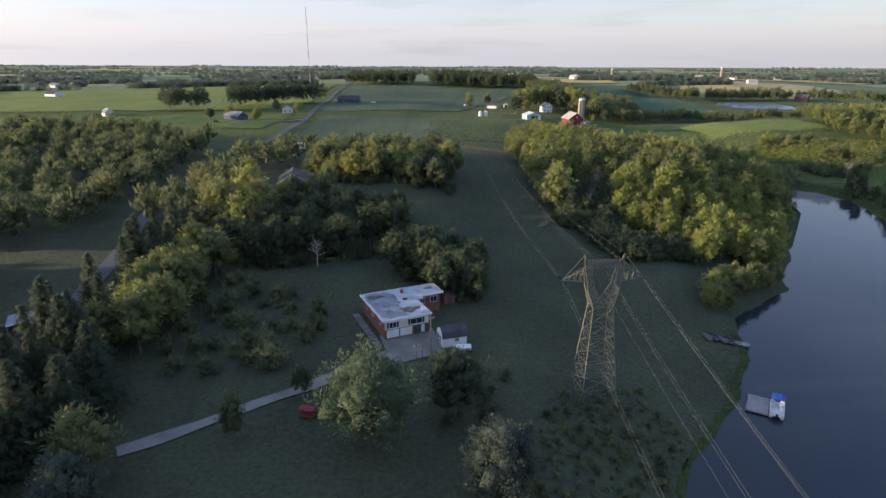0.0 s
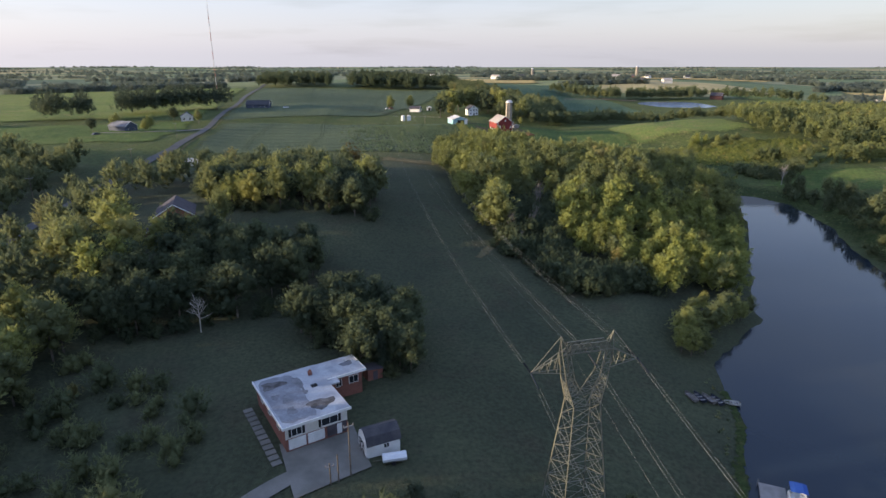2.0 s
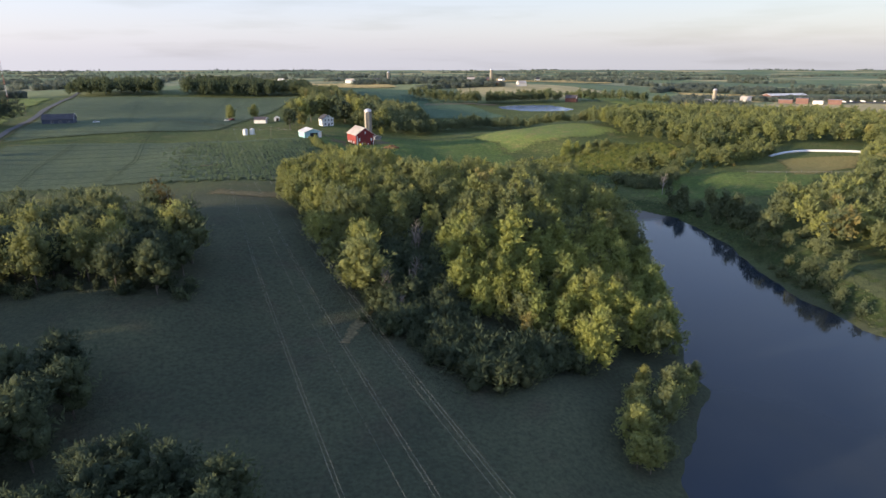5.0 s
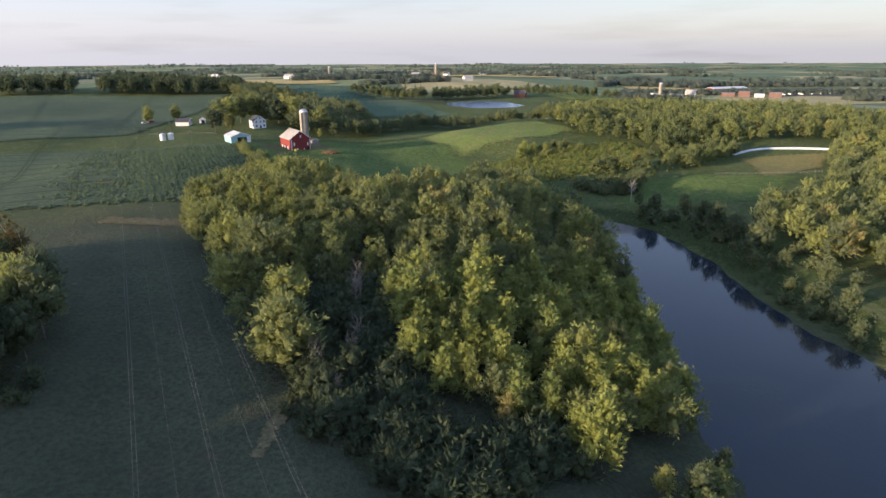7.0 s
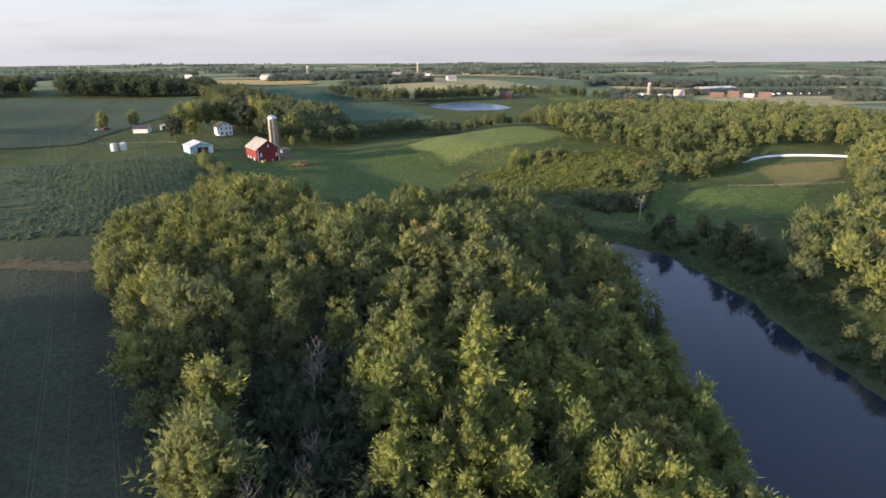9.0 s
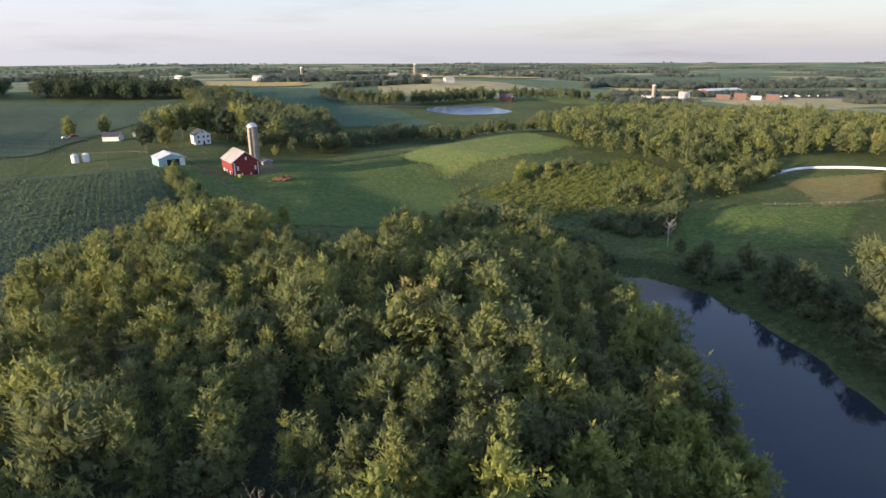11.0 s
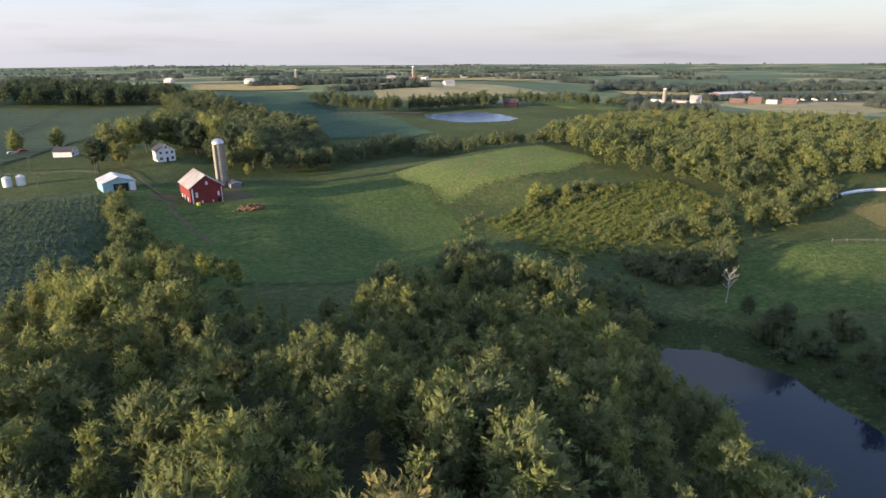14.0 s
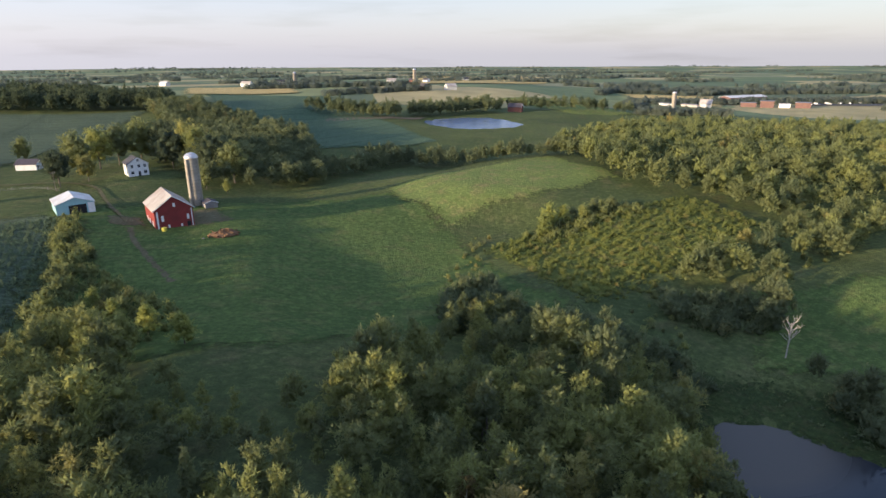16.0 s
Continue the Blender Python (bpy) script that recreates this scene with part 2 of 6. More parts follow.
M["gravel"] = worn("gravel", (0.27, 0.24, 0.20), (0.18, 0.16, 0.125), 0.3, 0.95, 0, 6.0, 0.04)
M["concrete"] = worn("concrete", (0.215, 0.20, 0.18), (0.13, 0.125, 0.11), 0.2, 0.85, 0, 5.0, 0.01)
M["asphalt"] = worn("asphalt", (0.105, 0.10, 0.096), (0.07, 0.07, 0.07), 0.15, 0.9, 0, 5.0, 0.01)
M["leaf"] = leaf_mat("broad_leaves", (0.136, 0.160, 0.088), (0.385, 0.392, 0.112), (0.42, 0.32, 0.12), 0.08, 5.2, 0.40)
# Darker copies of the broad leaves, with the trees' shade put into the colour.
M["leaf_mid"] = leaf_mat("broad_leaves_half_shaded", (0.098, 0.124, 0.072), (0.25, 0.268, 0.118), (0.28, 0.23, 0.09), 0.04, 5.2, 0.40)
M["leaf_dark"] = leaf_mat("broad_leaves_shaded", (0.066, 0.088, 0.056), (0.140, 0.165, 0.082), (0.17, 0.16, 0.07), 0.03, 5.2, 0.40)
M["weed"] = leaf_mat("weed_leaves", (0.15, 0.18, 0.055), (0.29, 0.30, 0.085), (0.32, 0.26, 0.10), 0.1, 5.0, 0.42)
M["leaf_silver"] = leaf_mat("silver_leaves", (0.105, 0.142, 0.088), (0.185, 0.232, 0.135), (0.18, 0.2, 0.13), 0.02, 3.2, 0.42)
M["needle"] = leaf_mat("needles", (0.066, 0.088, 0.062), (0.115, 0.14, 0.088), (0.05, 0.08, 0.03), 0.02)
M["needle_blue"] = leaf_mat("blue_needles", (0.078, 0.10, 0.082), (0.118, 0.145, 0.115), (0.12, 0.14, 0.105), 0.02, 4.0, 0.42)
M["leaf_dry"] = leaf_mat("brownish_leaves", (0.10, 0.075, 0.03), (0.15, 0.115, 0.04), (0.2, 0.12, 0.04), 0.1)
M["leaf_wood"] = leaf_mat("wood_edge_leaves", (0.138, 0.160, 0.080), (0.325, 0.340, 0.106), (0.44, 0.33, 0.11), 0.05, 5.0, 0.40)
M["leaf_bright"] = leaf_mat("yellow_green_leaves", (0.190, 0.225, 0.080), (0.410, 0.418, 0.116), (0.42, 0.36, 0.12), 0.03, 5.2, 0.40)
M["rust_brick"] = worn("weathered_brick", (0.20, 0.115, 0.10), (0.15, 0.09, 0.08), 0.2, 0.9, 0, 3.0, 0.02)
M["bark"] = worn("bark", (0.17, 0.145, 0.12), (0.10, 0.085, 0.07), 2.0, 0.95, 0, 9.0, 0.05)
M["bark_bare"] = worn("weathered_bare_wood", (0.22, 0.19, 0.165), (0.14, 0.12, 0.105), 2.0, 0.95, 0, 9.0, 0.03)
M["bark_pale"] = worn("pale_bark", (0.42, 0.38, 0.33), (0.28, 0.25, 0.21), 2.0, 0.9, 0, 9.0, 0.03)


def water_mat():
    m, t, b, _ = material("pond_water")
    g = t.nodes.new("ShaderNodeNewGeometry")
    deep = mix(t, span(t, noise_node(t, 0.03, 3.0), 0.35, 0.7), (0.010, 0.018, 0.030), (0.022, 0.026, 0.03))
    d = t.nodes.new("ShaderNodeVectorMath")      # murky scum where the pond ends
    d.operation = "DISTANCE"
    d.inputs[1].default_value = (188, 303, 0)
    t.links.new(g.outputs["Position"], d.inputs[0])
    scum = span(t, d.outputs["Value"], 19, 27, 1.0, 0.0)
    t.links.new(mix(t, scum, deep, (0.075, 0.065, 0.055)), b.inputs["Base Color"])
    t.links.new(span(t, scum, 0.0, 1.0, 0.05, 0.45), b.inputs["Roughness"])
    b.inputs["IOR"].default_value = 1.33
    b.inputs["Specular IOR Level"].default_value = 0.5
    bump(t, b, noise_node(t, 0.9, 4.0), 0.09, 0.12)
    return m


M["water"] = water_mat()
# The blue of reflected sky is put into the far pond's base colour.
M["water_far"] = worn("sky_tinted_rippled_water", (0.10, 0.15, 0.24), (0.08, 0.12, 0.20), 0.05, 0.22, 0.0, 0.6, 0.3)
M["roof_white"] = worn("white_roof_coating", (0.42, 0.43, 0.46), (0.28, 0.29, 0.32), 0.35, 0.7, 0, 3.0, 0.01, (0.42, 0.62))
M["roof_grey"] = worn("grey_roof_felt", (0.19, 0.195, 0.22), (0.28, 0.29, 0.32), 0.5, 0.8, 0, 3.0, 0.01)
M["roof_dim"] = worn("dim_roof_felt", (0.15, 0.15, 0.165), (0.24, 0.24, 0.26), 0.8, 0.9, 0, 4.0, 0.01)
M["roof_patch"] = worn("bare_roof_felt", (0.07, 0.065, 0.065), (0.16, 0.155, 0.16), 0.8, 0.9, 0, 5.0, 0.01)
M["white"] = worn("white_paint", (0.78, 0.78, 0.77), (0.66, 0.65, 0.63), 0.6, 0.6, 0, 8.0, 0.005)
M["cream"] = worn("cream_siding", (0.68, 0.65, 0.60), (0.58, 0.55, 0.50), 0.6, 0.65, 0, 8.0, 0.005)
M["brick"] = worn("red_brick", (0.23, 0.10, 0.075), (0.17, 0.08, 0.062), 0.9, 0.9, 0, 7.0, 0.02)
M["dark_roof"] = worn("dark_shingles", (0.055, 0.055, 0.065), (0.09, 0.085, 0.09), 0.6, 0.9, 0, 6.0, 0.02)
M["brown_roof"] = worn("brown_shingles", (0.092, 0.08, 0.088), (0.065, 0.056, 0.062), 0.6, 0.9, 0, 6.0, 0.02)
M["glass"] = worn("window_glass", (0.02, 0.025, 0.03), (0.03, 0.035, 0.045), 0.5, 0.08, 0, 1.0, 0.0)
M["steel"] = worn("galvanised_steel", (0.20, 0.195, 0.15), (0.14, 0.138, 0.11), 0.8, 0.55, 0.35, 6.0, 0.004)
M["wire"] = worn("aluminium_cable", (0.24, 0.24, 0.22), (0.18, 0.18, 0.17), 0.05, 0.6, 0.2, 1.0, 0.0)
M["barn_red"] = worn("red_barn_boards", (0.25, 0.045, 0.042), (0.19, 0.042, 0.038), 0.5, 0.8, 0, 5.0, 0.01)
M["barn_roof"] = worn("weathered_metal_roof", (0.50, 0.45, 0.40), (0.36, 0.29, 0.24), 0.25, 0.6, 0.15, 3.0, 0.01)
M["silo"] = worn("silo_staves", (0.36, 0.32, 0.265), (0.27, 0.235, 0.19), 0.4, 0.9, 0, 3.0, 0.02)
M["dome"] = worn("silo_dome_metal", (0.66, 0.66, 0.68), (0.5, 0.42, 0.38), 0.5, 0.4, 0.6, 3.0, 0.005)
M["tin"] = worn("white_metal_roof", (0.68, 0.67, 0.65), (0.55, 0.50, 0.46), 0.3, 0.5, 0.1, 3.0, 0.01)
M["teal"] = worn("teal_metal_siding", (0.33, 0.55, 0.58), (0.28, 0.46, 0.50), 0.4, 0.55, 0.1, 4.0, 0.005)
# Near-black parts; as a flat panel it also stands for unlit openings.
M["dark"] = worn("black_parts_and_dark_openings", (0.02, 0.02, 0.022), (0.03, 0.03, 0.03), 0.6, 0.9)
M["wood_grey"] = worn("grey_planks", (0.30, 0.28, 0.27), (0.22, 0.20, 0.19), 0.8, 0.85, 0, 8.0, 0.01)
M["blue"] = worn("blue_canvas", (0.03, 0.09, 0.34), (0.025, 0.07, 0.26), 0.8, 0.7)
M["red"] = worn("red_paint", (0.24, 0.035, 0.04), (0.18, 0.03, 0.035), 0.9, 0.6)
M["yellow"] = worn("yellow_plastic", (0.68, 0.58, 0.10), (0.58, 0.48, 0.08), 0.9, 0.5)
M["slate_blue"] = worn("slate_blue_siding", (0.075, 0.09, 0.13), (0.06, 0.07, 0.10), 0.6, 0.75)
M["mast_red"] = worn("faded_red_lattice", (0.40, 0.16, 0.12), (0.34, 0.14, 0.11), 0.1, 0.7)
M["mast_white"] = worn("faded_white_lattice", (0.55, 0.53, 0.52), (0.45, 0.44, 0.43), 0.1, 0.7)
M["mulch"] = worn("brown_heap", (0.22, 0.12, 0.06), (0.15, 0.085, 0.05), 0.8, 0.95, 0, 3.0, 0.1)
M["pipe_white"] = worn("white_plastic_sheet", (0.72, 0.73, 0.76), (0.62, 0.63, 0.66), 0.5, 0.5)

# ---- terrain ----
FAR_GROUND = -26.0
CTRL_NEAR = [
    (-8, 122, 10.9), (-2, 107, 9.7), (-20, 95, 8.8), (30, 98, 5.5), (60, 128, 1.6), (58, 90, 0.8), (20, 40, 2), (-40, 60, 8),
    (-45, 200, 20), (-90, 150, 16), (-110, 80, 13), (-12, 224, 22), (36, 188, 12), (60, 165, 7), (30, 150, 9), (10, 270, 23),
    (85, 172, 4), (110, 195, 5), (75, 230, 17), (60, 270, 21), (95, 285, 21), (125, 270, 16), (90, 330, 18), (140, 300, 9),
    (100, 390, 14), (100, 450, 15.5), (70, 465, 19.5), (150, 380, 7), (175, 395, 6), (205, 410, 6), (212, 303, 2.5), (-20, 160, 12)]
CTRL_FAR = [
    (93, 545, 19.5), (40, 400, 22), (20, 330, 22.5), (-60, 555, 24), (-155, 740, 26), (-150, 350, 24), (-250, 200, 22), (-300, 600, 24),
    (170, 470, 12), (230, 450, 18), (270, 460, 19), (270, 400, 12), (230, 540, 10), (370, 660, 14), (320, 600, 14), (300, 330, 8),
    (260, 250, 6), (400, 400, 14), (350, 150, 10), (500, 600, 9), (800, 780, -1), (950, 650, 0), (200, 800, 26), (0, 1000, 28), (500, 1100, 24),
    (240, 180, 5), (150, 20, 3), (0, -100, 6), (-150, -50, 12), (200, 620, 16), (265, 735, 16), (430, 740, 14), (375, 725, 14)]

POND = [(40, -60), (30, 40), (38, 76), (43, 83), (51, 92.5), (60, 102), (67, 113), (74, 124), (76, 132), (78, 142), (95, 155), (106, 163),
        (110, 176), (120, 188), (128, 204), (145, 230), (158, 250), (170, 285), (178, 298), (187, 303), (195, 296), (201, 280), (198, 265),
        (192, 242), (180, 221), (169, 191), (166, 172), (172, 120), (182, 60), (178, -60)]
POND_FAR = [(326, 716), (322, 690), (328, 655), (345, 643), (372, 640), (388, 652), (398, 690), (392, 715), (375, 724), (350, 726)]
FAR_LEVEL = 13.6


def shore_distance(x, y, poly):
    """Metres to the shore, below zero inside."""
    best = np.full(x.shape, 1e9)
    inside = np.zeros(x.shape, bool)
    for (ax, ay), (bx, by) in zip(poly, poly[1:] + poly[:1]):
        dx, dy = bx - ax, by - ay
        u = np.clip(((x - ax) * dx + (y - ay) * dy) / (dx * dx + dy * dy), 0, 1)
        best = np.minimum(best, np.hypot(x - ax - u * dx, y - ay - u * dy))
        if ay != by:
            inside ^= ((ay > y) != (by > y)) & (x < (bx - ax) * (y - ay) / (by - ay) + ax)
    return np.where(inside, -best, best)


def smooth(v):
    v = np.clip(v, 0, 1)
    return v * v * (3 - 2 * v)


def height(x, y):
    """The ground's height, for arrays or numbers."""
    x, y = np.asarray(x, float), np.asarray(y, float)
    s, w = np.zeros(x.shape), np.zeros(x.shape)
    for a, b, c in CTRL_NEAR + CTRL_FAR:
        k = 1.0 / ((x - a) ** 2 + (y - b) ** 2 + 22.0 ** 2) ** 2
        s, w = s + k * c, w + k
    z = s / w
    r = np.hypot(x - 60, y - 250)
    f = smooth((r - 700) / 3500)
    z = z * (1 - f) + FAR_GROUND * f
    z = z + 2.5 * smooth((r - 900) / 1500) * np.sin(x / 310 + 1.3) * np.sin(y / 270)
    z = z + 0.25 * np.sin(x / 9.1 + y / 17) * np.sin(y / 11.3 - x / 23)
    for poly, level in ((POND, 0.0), (POND_FAR, FAR_LEVEL)):
        d = shore_distance(x, y, poly) + 0.9 * np.sin(x / 3.7) * np.sin(y / 4.3)
        near = smooth(d / 22)
        bank = level + 0.12 + 0.05 * np.maximum(d, 0)
        z = np.where(d > 0, bank * (1 - near) + z * near, np.where(d < 0, level + 0.12 + np.maximum(d, -8) * 0.3, z))
    return z


def hz_at(x, y):
    return float(height(x, y))


# ---- mesh helpers ----


def quick_mesh(name, verts, faces, mats=(), smooth_shade=False, tint=None, mat_index=None):
    """A mesh from arrays: faces all of one number of corners."""
    me = bpy.data.meshes.new(name)
    verts, faces = np.asarray(verts, np.float32), np.asarray(faces, np.int32)
    n, k = faces.shape
    me.vertices.add(len(verts))
    me.vertices.foreach_set("co", verts.ravel())
    me.loops.add(n * k)
    me.loops.foreach_set("vertex_index", faces.ravel())
    me.polygons.add(n)
    me.polygons.foreach_set("loop_start", np.arange(0, n * k, k, dtype=np.int32))
    me.polygons.foreach_set("use_smooth", np.full(n, smooth_shade))
    if mat_index is not None:
        me.polygons.foreach_set("material_index", np.asarray(mat_index, np.int32))
    me.update(calc_edges=True)
    if tint is not None:
        me.attributes.new("tint", "FLOAT", "POINT").data.foreach_set("value", np.asarray(tint, np.float32))
    for m in mats:
        me.materials.append(m)
    return me


def thing(name, x, y, turn=0.0, z=None, label="", category="", group="", kind=""):
    """An Empty at the base of a thing, standing on the ground."""
    ob = new(name)
    ob.empty_display_size = 0.3
    ob.matrix_world = pose(x, y, hz_at(x, y) if z is None else z, 0, 0, turn)
    return tagged(ob, label, category, group, kind)


def part(name, bm, mat, parent, label=""):
    me = bpy.data.meshes.new(name)
    bm.normal_update()
    bm.to_mesh(me)
    bm.free()
    me.materials.append(mat)
    ob = new(name, me)
    ob.parent = parent
    if label:
        tagged(ob, label)
    return ob


def box(bm, x0, y0, z0, x1, y1, z1, bevel=0.0):
    c = Matrix.Translation(((x0 + x1) / 2, (y0 + y1) / 2, (z0 + z1) / 2)) @ Matrix.Diagonal((abs(x1 - x0), abs(y1 - y0), abs(z1 - z0), 1))
    g = bmesh.ops.create_cube(bm, size=1, matrix=c)
    if bevel:
        es = {e for v in g["verts"] for e in v.link_edges}
        bmesh.ops.bevel(bm, geom=list(es), offset=bevel, segments=1, affect="EDGES")
    return bm


def boxes(*args, bevel=0.0):
    bm = bmesh.new()
    for a in args:
        box(bm, *a, bevel=bevel)
    return bm


def beam(bm, a, b, w=0.1, d=None):
    """A square bar from a to b."""
    a, b = Vector(a), Vector(b)
    v = b - a
    m = Matrix.Translation((a + b) / 2) @ v.to_track_quat("Z", "Y").to_matrix().to_4x4() @ Matrix.Diagonal((w, d or w, v.length, 1))
    bmesh.ops.create_cube(bm, size=1, matrix=m)
    return bm


def drum(bm, x, y, z0, z1, r0, r1=None, seg=16):
    bmesh.ops.create_cone(bm, cap_ends=True, segments=seg, radius1=r0, radius2=r0 if r1 is None else r1, depth=z1 - z0,
                          matrix=Matrix.Translation((x, y, (z0 + z1) / 2)))
    return bm


def prism(bm, outline, y0, y1):
    """The outline (x, z) drawn out from y0 to y1."""
    a = [bm.verts.new((x, y0, z)) for x, z in outline]
    b = [bm.verts.new((x, y1, z)) for x, z in outline]
    n = len(a)
    bm.faces.new(a[::-1])
    bm.faces.new(b)
    for i in range(n):
        bm.faces.new((a[i], a[(i + 1) % n], b[(i + 1) % n], b[i]))
    bmesh.ops.recalc_face_normals(bm, faces=bm.faces)
    return bm


def tube(bm, pts, radius, seg=6):
    """A round bar along the points; radius a number or one a point."""
    rings = []
    for i, p in enumerate(pts):
        a, b = Vector(pts[max(i - 1, 0)]), Vector(pts[min(i + 1, len(pts) - 1)])
        q = (b - a).to_track_quat("Z", "Y")
        r = radius[i] if isinstance(radius, (list, tuple)) else radius
        rings.append([bm.verts.new(Vector(p) + q @ Vector((r * math.cos(k * math.tau / seg), r * math.sin(k * math.tau / seg), 0))) for k in range(seg)])
    for r0, r1 in zip(rings, rings[1:]):
        for k in range(seg):
            bm.faces.new((r0[k], r0[(k + 1) % seg], r1[(k + 1) % seg], r1[k]))
    return bm


def drape(name, corners, step, lift, mat, label, category, wobble=0.0, kind="structure", blur=0.0):
    """A sheet between four corners that follows the ground."""
    c = [np.array(p, float) for p in corners]
    nu = max(2, int(max(np.linalg.norm(c[1] - c[0]), np.linalg.norm(c[2] - c[3])) / step) + 1)
    nv = max(2, int(max(np.linalg.norm(c[3] - c[0]), np.linalg.norm(c[2] - c[1])) / step) + 1)
    u, v = np.meshgrid(np.linspace(0, 1, nu), np.linspace(0, 1, nv))
    p = [(1 - u) * (1 - v) * c[0][i] + u * (1 - v) * c[1][i] + u * v * c[2][i] + (1 - u) * v * c[3][i] for i in (0, 1)]
    x = p[0] + wobble * (np.sin(p[1] / 13) + 0.6 * np.sin(p[1] / 5.1 + 2))
    y = p[1] + wobble * (np.sin(p[0] / 11 + 1) + 0.6 * np.sin(p[0] / 4.7))
    z = height(x, y) + lift
    i = np.arange(nu * nv).reshape(nv, nu)
    f = np.stack([i[:-1, :-1], i[:-1, 1:], i[1:, 1:], i[1:, :-1]], -1).reshape(-1, 4)
    lu = 0.5 * (np.linalg.norm(c[1] - c[0]) + np.linalg.norm(c[2] - c[3]))
    lv = 0.5 * (np.linalg.norm(c[3] - c[0]) + np.linalg.norm(c[2] - c[1]))
    soft = blur or min(9.0, 0.22 * min(lu, lv))
    rim = np.clip(np.minimum(np.minimum(u, 1 - u) * lu, np.minimum(v, 1 - v) * lv) / soft, 0, 1)
    me = quick_mesh(name, np.stack([x, y, z], -1).reshape(-1, 3), f, [mat], True)
    me.attributes.new("rim", "FLOAT", "POINT").data.foreach_set("value", rim.ravel().astype(np.float32))
    return tagged(new(name, me), label, category, "", kind)


def strip(name, pts, width, step, lift, mat, label, category, ragged=0.0):
    """A road or path along the points, lying on the ground."""
    P = [np.array(p, float) for p in pts]
    line = []
    for a, b in zip(P, P[1:]):
        n = max(1, int(np.linalg.norm(b - a) / step))
        line += [a + (b - a) * k / n for k in range(n)]
    line.append(P[-1])
    line = np.array(line)
    for _ in range(6):
        line[1:-1] = (line[:-2] + 2 * line[1:-1] + line[2:]) / 4
    d = np.gradient(line, axis=0)
    nrm = np.stack([-d[:, 1], d[:, 0]], -1) / np.linalg.norm(d, axis=1)[:, None]
    rows = []
    for s in (-0.5, -0.25, 0, 0.25, 0.5):
        edge = ragged * (np.sin(np.arange(len(line)) * 0.61 + s * 9) + np.sin(np.arange(len(line)) * 0.23 + s * 4)) * 0.6 * (abs(s) == 0.5)
        q = line + nrm * (s * width + edge)[:, None] if ragged else line + nrm * s * width
        rows.append(np.column_stack([q, height(q[:, 0], q[:, 1]) + lift]))
    v = np.stack(rows, 1).reshape(-1, 3)
    i = np.arange(len(v)).reshape(-1, 5)
    f = np.stack([i[:-1, :-1], i[:-1, 1:], i[1:, 1:], i[1:, :-1]], -1).reshape(-1, 4)[:, ::-1]
    me = quick_mesh(name, v, f, [mat], True)
    me.attributes.new("rim", "FLOAT", "POINT").data.foreach_set("value", np.tile(np.array([0.0, 0.55, 0.9, 0.55, 0.0], np.float32), len(line)))
    return tagged(new(name, me), label, category, "", "structure")


# ---- ground and water ----


def make_ground():
    n = 350
    s = 72.0 * np.sinh(5.05 * np.linspace(-1, 1, n))
    x, y = np.meshgrid(s + 90, s + 230)
    z = height(x, y)
    i = np.arange(n * n).reshape(n, n)
    f = np.stack([i[:-1, :-1], i[:-1, 1:], i[1:, 1:], i[1:, :-1]], -1).reshape(-1, 4)
    me = quick_mesh("ground", np.stack([x, y, z], -1).reshape(-1, 3), f, [M["ground"]], True)
    tagged(new("ground", me), "rolling grassy farmland ground, green with drier patches", "ground", "", "structure")


make_ground()


def make_water(name, poly, level, label):
    bm = bmesh.new()
    cx, cy = sum(p[0] for p in poly) / len(poly), sum(p[1] for p in poly) / len(poly)
    bm.faces.new([bm.verts.new((cx + (x - cx) * 1.04 + (3 if x > cx else -3), cy + (y - cy) * 1.04, level)) for x, y in poly])
    bmesh.ops.recalc_face_normals(bm, faces=bm.faces)
    bmesh.ops.triangulate(bm, faces=bm.faces)
    ob = part(name, bm, M[name], None)
    return tagged(ob, label, "pond", "", "structure")


make_water("water", POND, 0.0, "calm dark blue pond water reflecting the evening sky")
make_water("water_far", POND_FAR, FAR_LEVEL, "small bright pond among fields")

# fields and tracks
drape("crop_field_south", [(-86, 338), (40, 314), (70, 472), (-99, 476)], 4, 0.25, M["crop"], "green soybean field with tractor tracks", "field", 0.6)
drape("crop_field_corner", [(44, 322), (68, 372), (70, 470), (40, 470)], 4, 0.27, M["crop"], "green soybeans in the corner of the field beside the wood", "field", 0.6)
drape("crop_field_north", [(-99, 478), (18, 522), (122, 822), (-135, 890)], 7, 0.35, M["crop"], "green soybean field beyond the farm lane", "field", 0.6)
drape("crop_field_east", [(160, 585), (280, 590), (330, 1000), (190, 1090)], 7, 0.35, M["crop2"], "dark green soybean field in evening shade", "field", 1.0)
drape("hay_meadow", [(188, 486), (296, 494), (290, 430), (190, 424)], 3, 0.2, M["hay"], "sunlit yellow-green hay meadow on a rise", "field", 2.0)
drape("marshy_weeds", [(192, 406), (300, 406), (292, 358), (188, 345)], 3, 0.15, M["marsh"], "rank yellow-green weeds in the wet hollow", "weeds", 2.0)
drape("mown_lawn", [(294, 299), (350, 302), (390, 324), (330, 347)], 3, 0.2, M["straw"], "mown straw-coloured lawn beside the wood", "lawn", 1.0)
drape("ripe_field_west", [(155, 1046), (318, 1050), (352, 1240), (186, 1325)], 25, 1.2, M["gold"], "ripe golden field far off", "field", 2.0)
drape("ripe_field_east", [(505, 1152), (900, 1270), (1290, 1780), (1150, 2400)], 25, 1.2, M["gold"], "wide ripe golden field far off", "field", 2.0)
drape("pasture_west", [(-480, 440), (-116, 520), (-145, 880), (-620, 800)], 10, 0.5, M["hay"], "pale green hay field west of the road", "field", 2.0)
